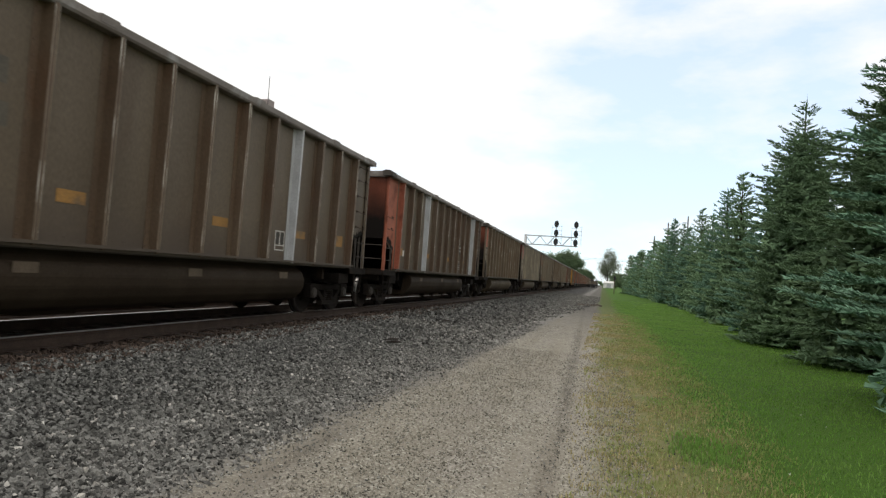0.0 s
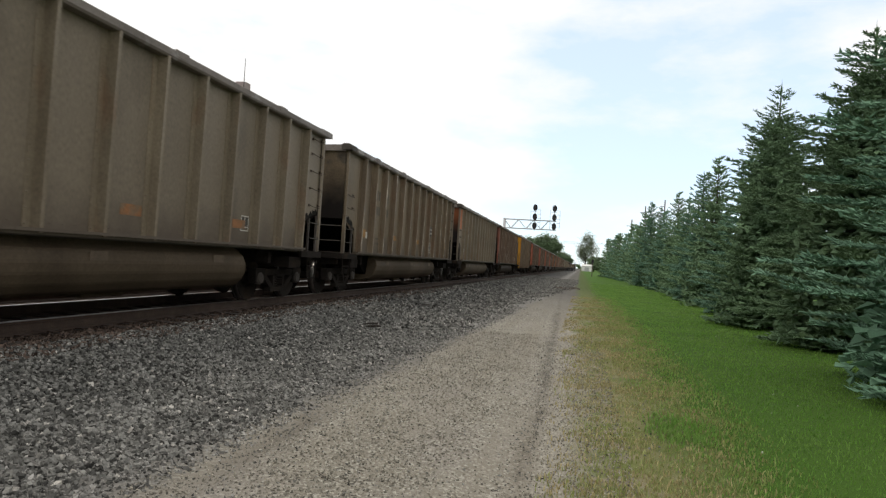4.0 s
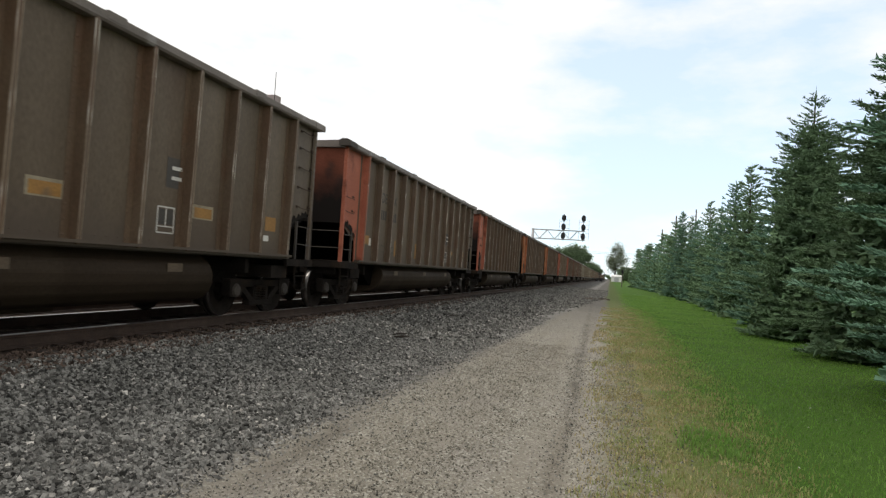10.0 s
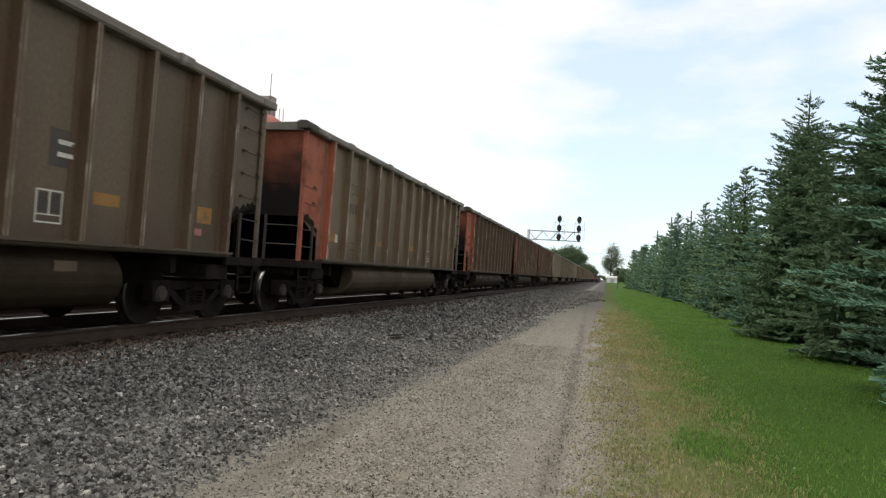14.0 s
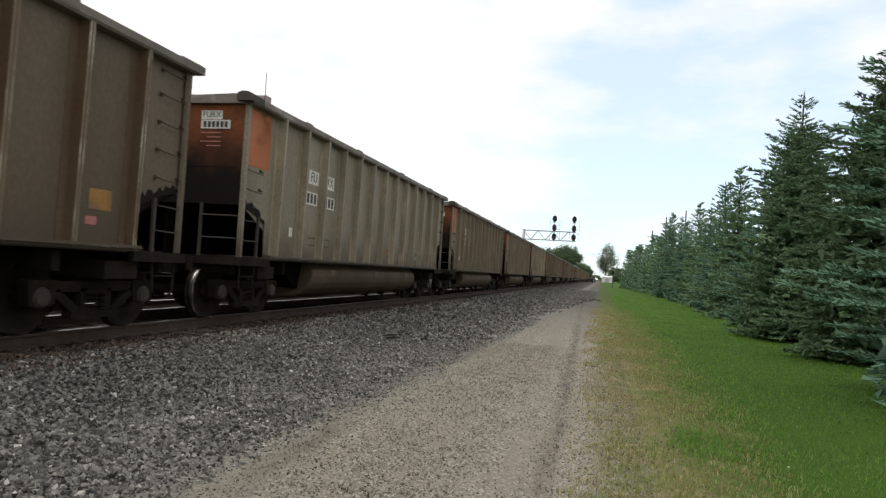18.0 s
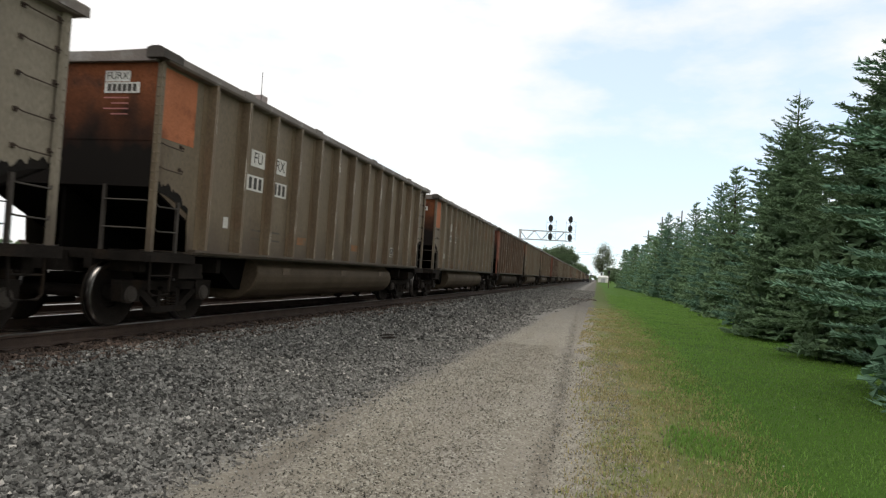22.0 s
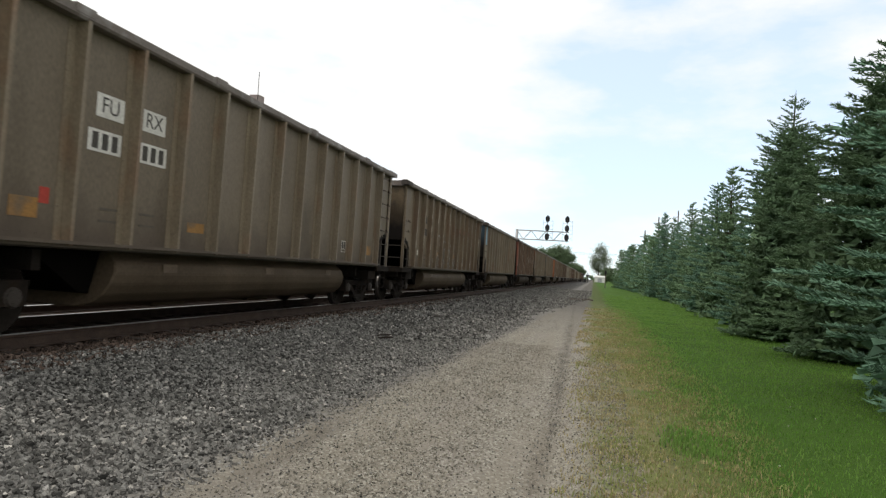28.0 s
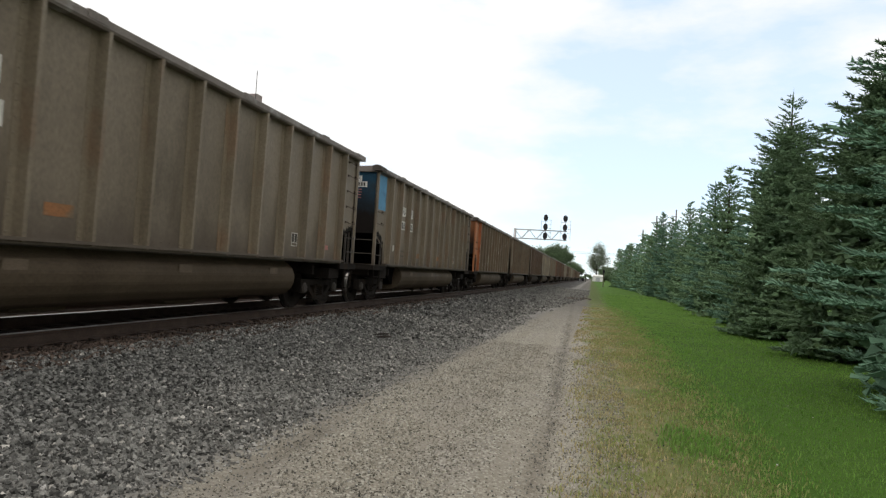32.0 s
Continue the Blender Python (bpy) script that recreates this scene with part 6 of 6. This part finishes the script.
# ---- loose stones, gravel and grass ----
def stones(name, count, xr, yr, size, material, label, seed, pw=1.0, keep=None, chips=False):
    rng = np.random.default_rng(seed)
    x = rng.uniform(*xr, count)
    y = yr[0] + (yr[1] - yr[0]) * rng.uniform(0, 1, count) ** pw
    if keep:
        m = np.array([keep(p, q) for p, q in zip(x, y)]) > rng.uniform(0, 1, count)
        x, y = x[m], y[m]
        count = len(x)
    s = size * rng.uniform(0.6, 1.35, count)
    corners = np.array([(-1, -1, -1), (1, -1, -1), (1, 1, -1), (-1, 1, -1), (-1, -1, 1), (1, -1, 1), (1, 1, 1), (-1, 1, 1)], float)
    if chips:
        corners = np.array([(-1, -1, -1), (1, 1, -1), (1, -1, 1), (-1, 1, 1)], float)
    c = len(corners)
    v = corners[None] * rng.uniform(0.35, 1.0, (count, c, 3)) * rng.uniform(0.5, 1.0, (count, 1, 3))
    q = rng.normal(0, 1, (count, 4))
    q /= np.linalg.norm(q, axis=1, keepdims=True)
    w, a, b, d = q.T
    R = np.stack([1 - 2 * (b * b + d * d), 2 * (a * b - d * w), 2 * (a * d + b * w), 2 * (a * b + d * w), 1 - 2 * (a * a + d * d), 2 * (b * d - a * w), 2 * (a * d - b * w), 2 * (b * d + a * w), 1 - 2 * (a * a + b * b)], 1).reshape(-1, 3, 3)
    v = np.einsum("nij,nkj->nki", R, v) * (s * 0.62)[:, None, None]
    z = np.array([surface_z(p, r) for p, r in zip(x, y)]) + s * 0.12
    v += np.stack([x, y, z], 1)[:, None]
    quads = np.array([(3, 2, 1, 0), (4, 5, 6, 7), (0, 1, 5, 4), (1, 2, 6, 5), (2, 3, 7, 6), (3, 0, 4, 7)])
    if chips:
        quads = np.array([(0, 2, 1), (0, 1, 3), (0, 3, 2), (1, 2, 3)])
    f = (np.arange(count)[:, None, None] * c + quads[None]).reshape(-1, quads.shape[1])
    tagged(new(name, raw(name, v.reshape(-1, 3), f, material)), label, "flowers" if "heads" in name else "gravel", kind="stuff")


def blades(name, count, xr, yr, h, material, label, seed, pw, clump=0.0, keep=None):
    rng = np.random.default_rng(seed)
    x = rng.uniform(*xr, count)
    y = yr[0] + (yr[1] - yr[0]) * rng.uniform(0, 1, count) ** pw
    if keep:
        m = np.array([keep(p, q) for p, q in zip(x, y)]) > rng.uniform(0, 1, count)
        x, y = x[m], y[m]
    count = len(x)
    hh = h * rng.uniform(0.5, 1.3, count)
    wd = hh * 0.045 + 0.0015 + 0.00045 * y
    a, lean = rng.uniform(0, 6.28, count), rng.uniform(0.1, 0.9, count)
    z = np.array([surface_z(p, q) for p, q in zip(x, y)])
    base = np.stack([x, y, z], 1)
    side = np.stack([np.cos(a), np.sin(a), 0 * a], 1) * wd[:, None]
    fwd = np.stack([-np.sin(a), np.cos(a), 0 * a], 1) * (lean * hh)[:, None]
    up = np.stack([0 * a, 0 * a, hh], 1)
    v = np.stack([base - side, base + side, base + fwd * 0.35 + up * 0.6 + side * 0.6, base + fwd * 0.35 + up * 0.6 - side * 0.6, base + fwd + up], 1)
    f = (np.arange(count)[:, None, None] * 5 + np.array([(0, 1, 2), (0, 2, 3), (3, 2, 4)])[None]).reshape(-1, 3)
    tagged(new(name, raw(name, v.reshape(-1, 3), f, material)), label, "grass", kind="stuff")


def edge_wander(y):
    return 0.16 * noise.noise(Vector((3.1, y * 0.45, 0))) + 0.07 * noise.noise(Vector((8.1, y * 2.1, 0)))


def on_bank(x, y):
    """Thins out across the foot of the bank, whose line drifts a little away from the road with distance."""
    return (-2.98 + 0.033 * min(y, 22) + edge_wander(y) - x) / 0.3


def on_far_bank(x, y):
    """Far off the ballast spreads over the road."""
    return (-2.98 + 0.033 * min(y, 22) + 0.075 * max(0, y - 26) + 2.2 * edge_wander(y) - x) / (0.4 + 0.03 * max(0, y - 22)) * min(1, max(0, (-0.1 - x) / 0.7))


def on_foot(x, y):
    return min((-2.78 + 0.035 * min(y, 24) + edge_wander(y) - x) / 0.22, (x + 4.3) / 0.5)


def off_wheelways(x, y):
    """Loose gravel lies between the wheelways."""
    return 0.30 + 0.75 * abs(math.sin(1.55 * (x + 0.45))) ** 2 + 0.6 * noise.noise(Vector((x * 2, y * 0.8, 1)))


def verge(x, y):
    return (0.5 + 1.5 * noise.noise(Vector((x * 1.7, y * 0.9, 9)))) * min(1, (x + 0.15 + 0.02 * y) / 0.25) * min(1, max(0, (1.75 - x) / 0.5)) * min(1, (44 - y) / 25)


def lawn(x, y):
    return min(1, max(0, (80 - y) / 45)) * min(1, (x - 0.72 + 0.3 * noise.noise(Vector((2.0, y * 0.55, 5))) + 0.25 * noise.noise(Vector((x * 2.5, y * 1.5, 6)))) / 0.9) * (0.85 + 0.5 * noise.noise(Vector((x * 0.8, y * 0.5, 2))))


stones("ballast_stones", 42000, (-6.0, -2.4), (2.4, 15), 0.040, STONE, "loose grey crushed ballast stones", 1, 1.25, on_bank)
stones("far_ballast_stones", 42000, (-6.0, 0.2), (13.5, 95), 0.085, STONE, "loose grey crushed ballast stones", 2, 1.25, on_far_bank, True)
stones("ballast_fines", 30000, (-4.3, -1.8), (2.8, 24), 0.034, FINES, "small pale grey stone chips at the foot of the bank", 3, 1.4, on_foot, True)
stones("track_cinders", 9000, (-6.5, -5.5), (3, 30), 0.055, CINDER, "brown cinders and stones along the tie ends", 21, 1.3, None, True)
stones("pale_ballast_stones", 2600, (-6.0, -2.5), (2.6, 34), 0.042, PALESTONE, "scattered pale stones in the ballast, partly painted glints", 23, 1.4, on_bank)
stones("road_gravel", 52000, (-2.8, 0.5), (2.8, 16), 0.019, PEBBLE, "fine tan gravel on the service road", 4, 1.5, off_wheelways, True)
stones("dark_road_stones", 16000, (-2.8, 0.9), (2.8, 26), 0.021, STONE, "scattered grey stones on the service road", 14, 1.4, lambda x, y: 0.10 + 0.85 * max(0, (-1.35 + 0.02 * y - x) / 1.3) ** 1.5 + 0.5 * max(0, noise.noise(Vector((x * 1.5, y * 0.35, 11)))) + (0.5 if abs(x + 0.4 + 0.02 * max(0, y - 8)) < 0.13 else 0), True)
blades("lawn_grass", 130000, (0.5, 7.5), (3.2, 80), 0.036, BLADE, "short lush green lawn grass", 5, 1.9, keep=lawn)
stones("dandelion_heads", 26, (0.6, 4.5), (6.0, 24), 0.017, CABINET, "white dandelion heads dotted over the lawn", 33, 1.2)
blades("grass_tuft", 1700, (0.72, 1.55), (6.5, 8.3), 0.06, BLADE, "bright green tuft in the lawn's edge", 15, 1.0, keep=lambda x, y: 1.2 - ((x - 1.1) / 0.42) ** 2 - ((y - 7.3) / 0.75) ** 2)
blades("verge_grass", 52000, (-0.4, 1.9), (3.2, 40), 0.034, DRYBLADE, "sparse dry yellowish grass along the road", 6, 1.7, keep=verge)
blades("verge_olive_grass", 44000, (-0.25, 2.0), (3.2, 42), 0.036, OLIVEBLADE, "thin olive grass between the road and the lawn", 7, 1.7, keep=lambda x, y: min(1, (44 - y) / 25) * min(1, max(0, (2.1 - x) / 0.7)) * (0.16 + 0.5 * x + 1.3 * noise.noise(Vector((x * 1.3, y * 0.7, 4)))))


# ---- motion ----
def travel(t):
    """Metres that the train has come since the start."""
    return 16.18 * t + 0.057 + 0.37397 * t + 0.003971 * t * t + 0.00002008 * t ** 3


def car_start(k):
    """Where the middle of car k stands at the start; the straight-bottomed ninth car is longer over its couplers."""
    return 16.225 - HALF + PITCH * k + (0.0 if k < 9 else 0.56)


def motions():
    for k, car in zip(range(-1, 54), CARS):
        walk(car, [(t, pose(TRACK_X, car_start(k) - travel(t), RAIL_Z)) for t in range(0, 33)])
    first = WHEELSETS[0]
    walk(first, [(i / FPS, Matrix.Rotation(travel(i / FPS) / 0.457, 4, "X")) for i in range(32 * FPS + 1)])
    for ws in WHEELSETS[1:]:
        ws.rotation_mode = "QUATERNION"
        ws.animation_data_create()
        ws.animation_data.action = first.animation_data.action
        ws.animation_data.action_slot = first.animation_data.action_slot


motions()
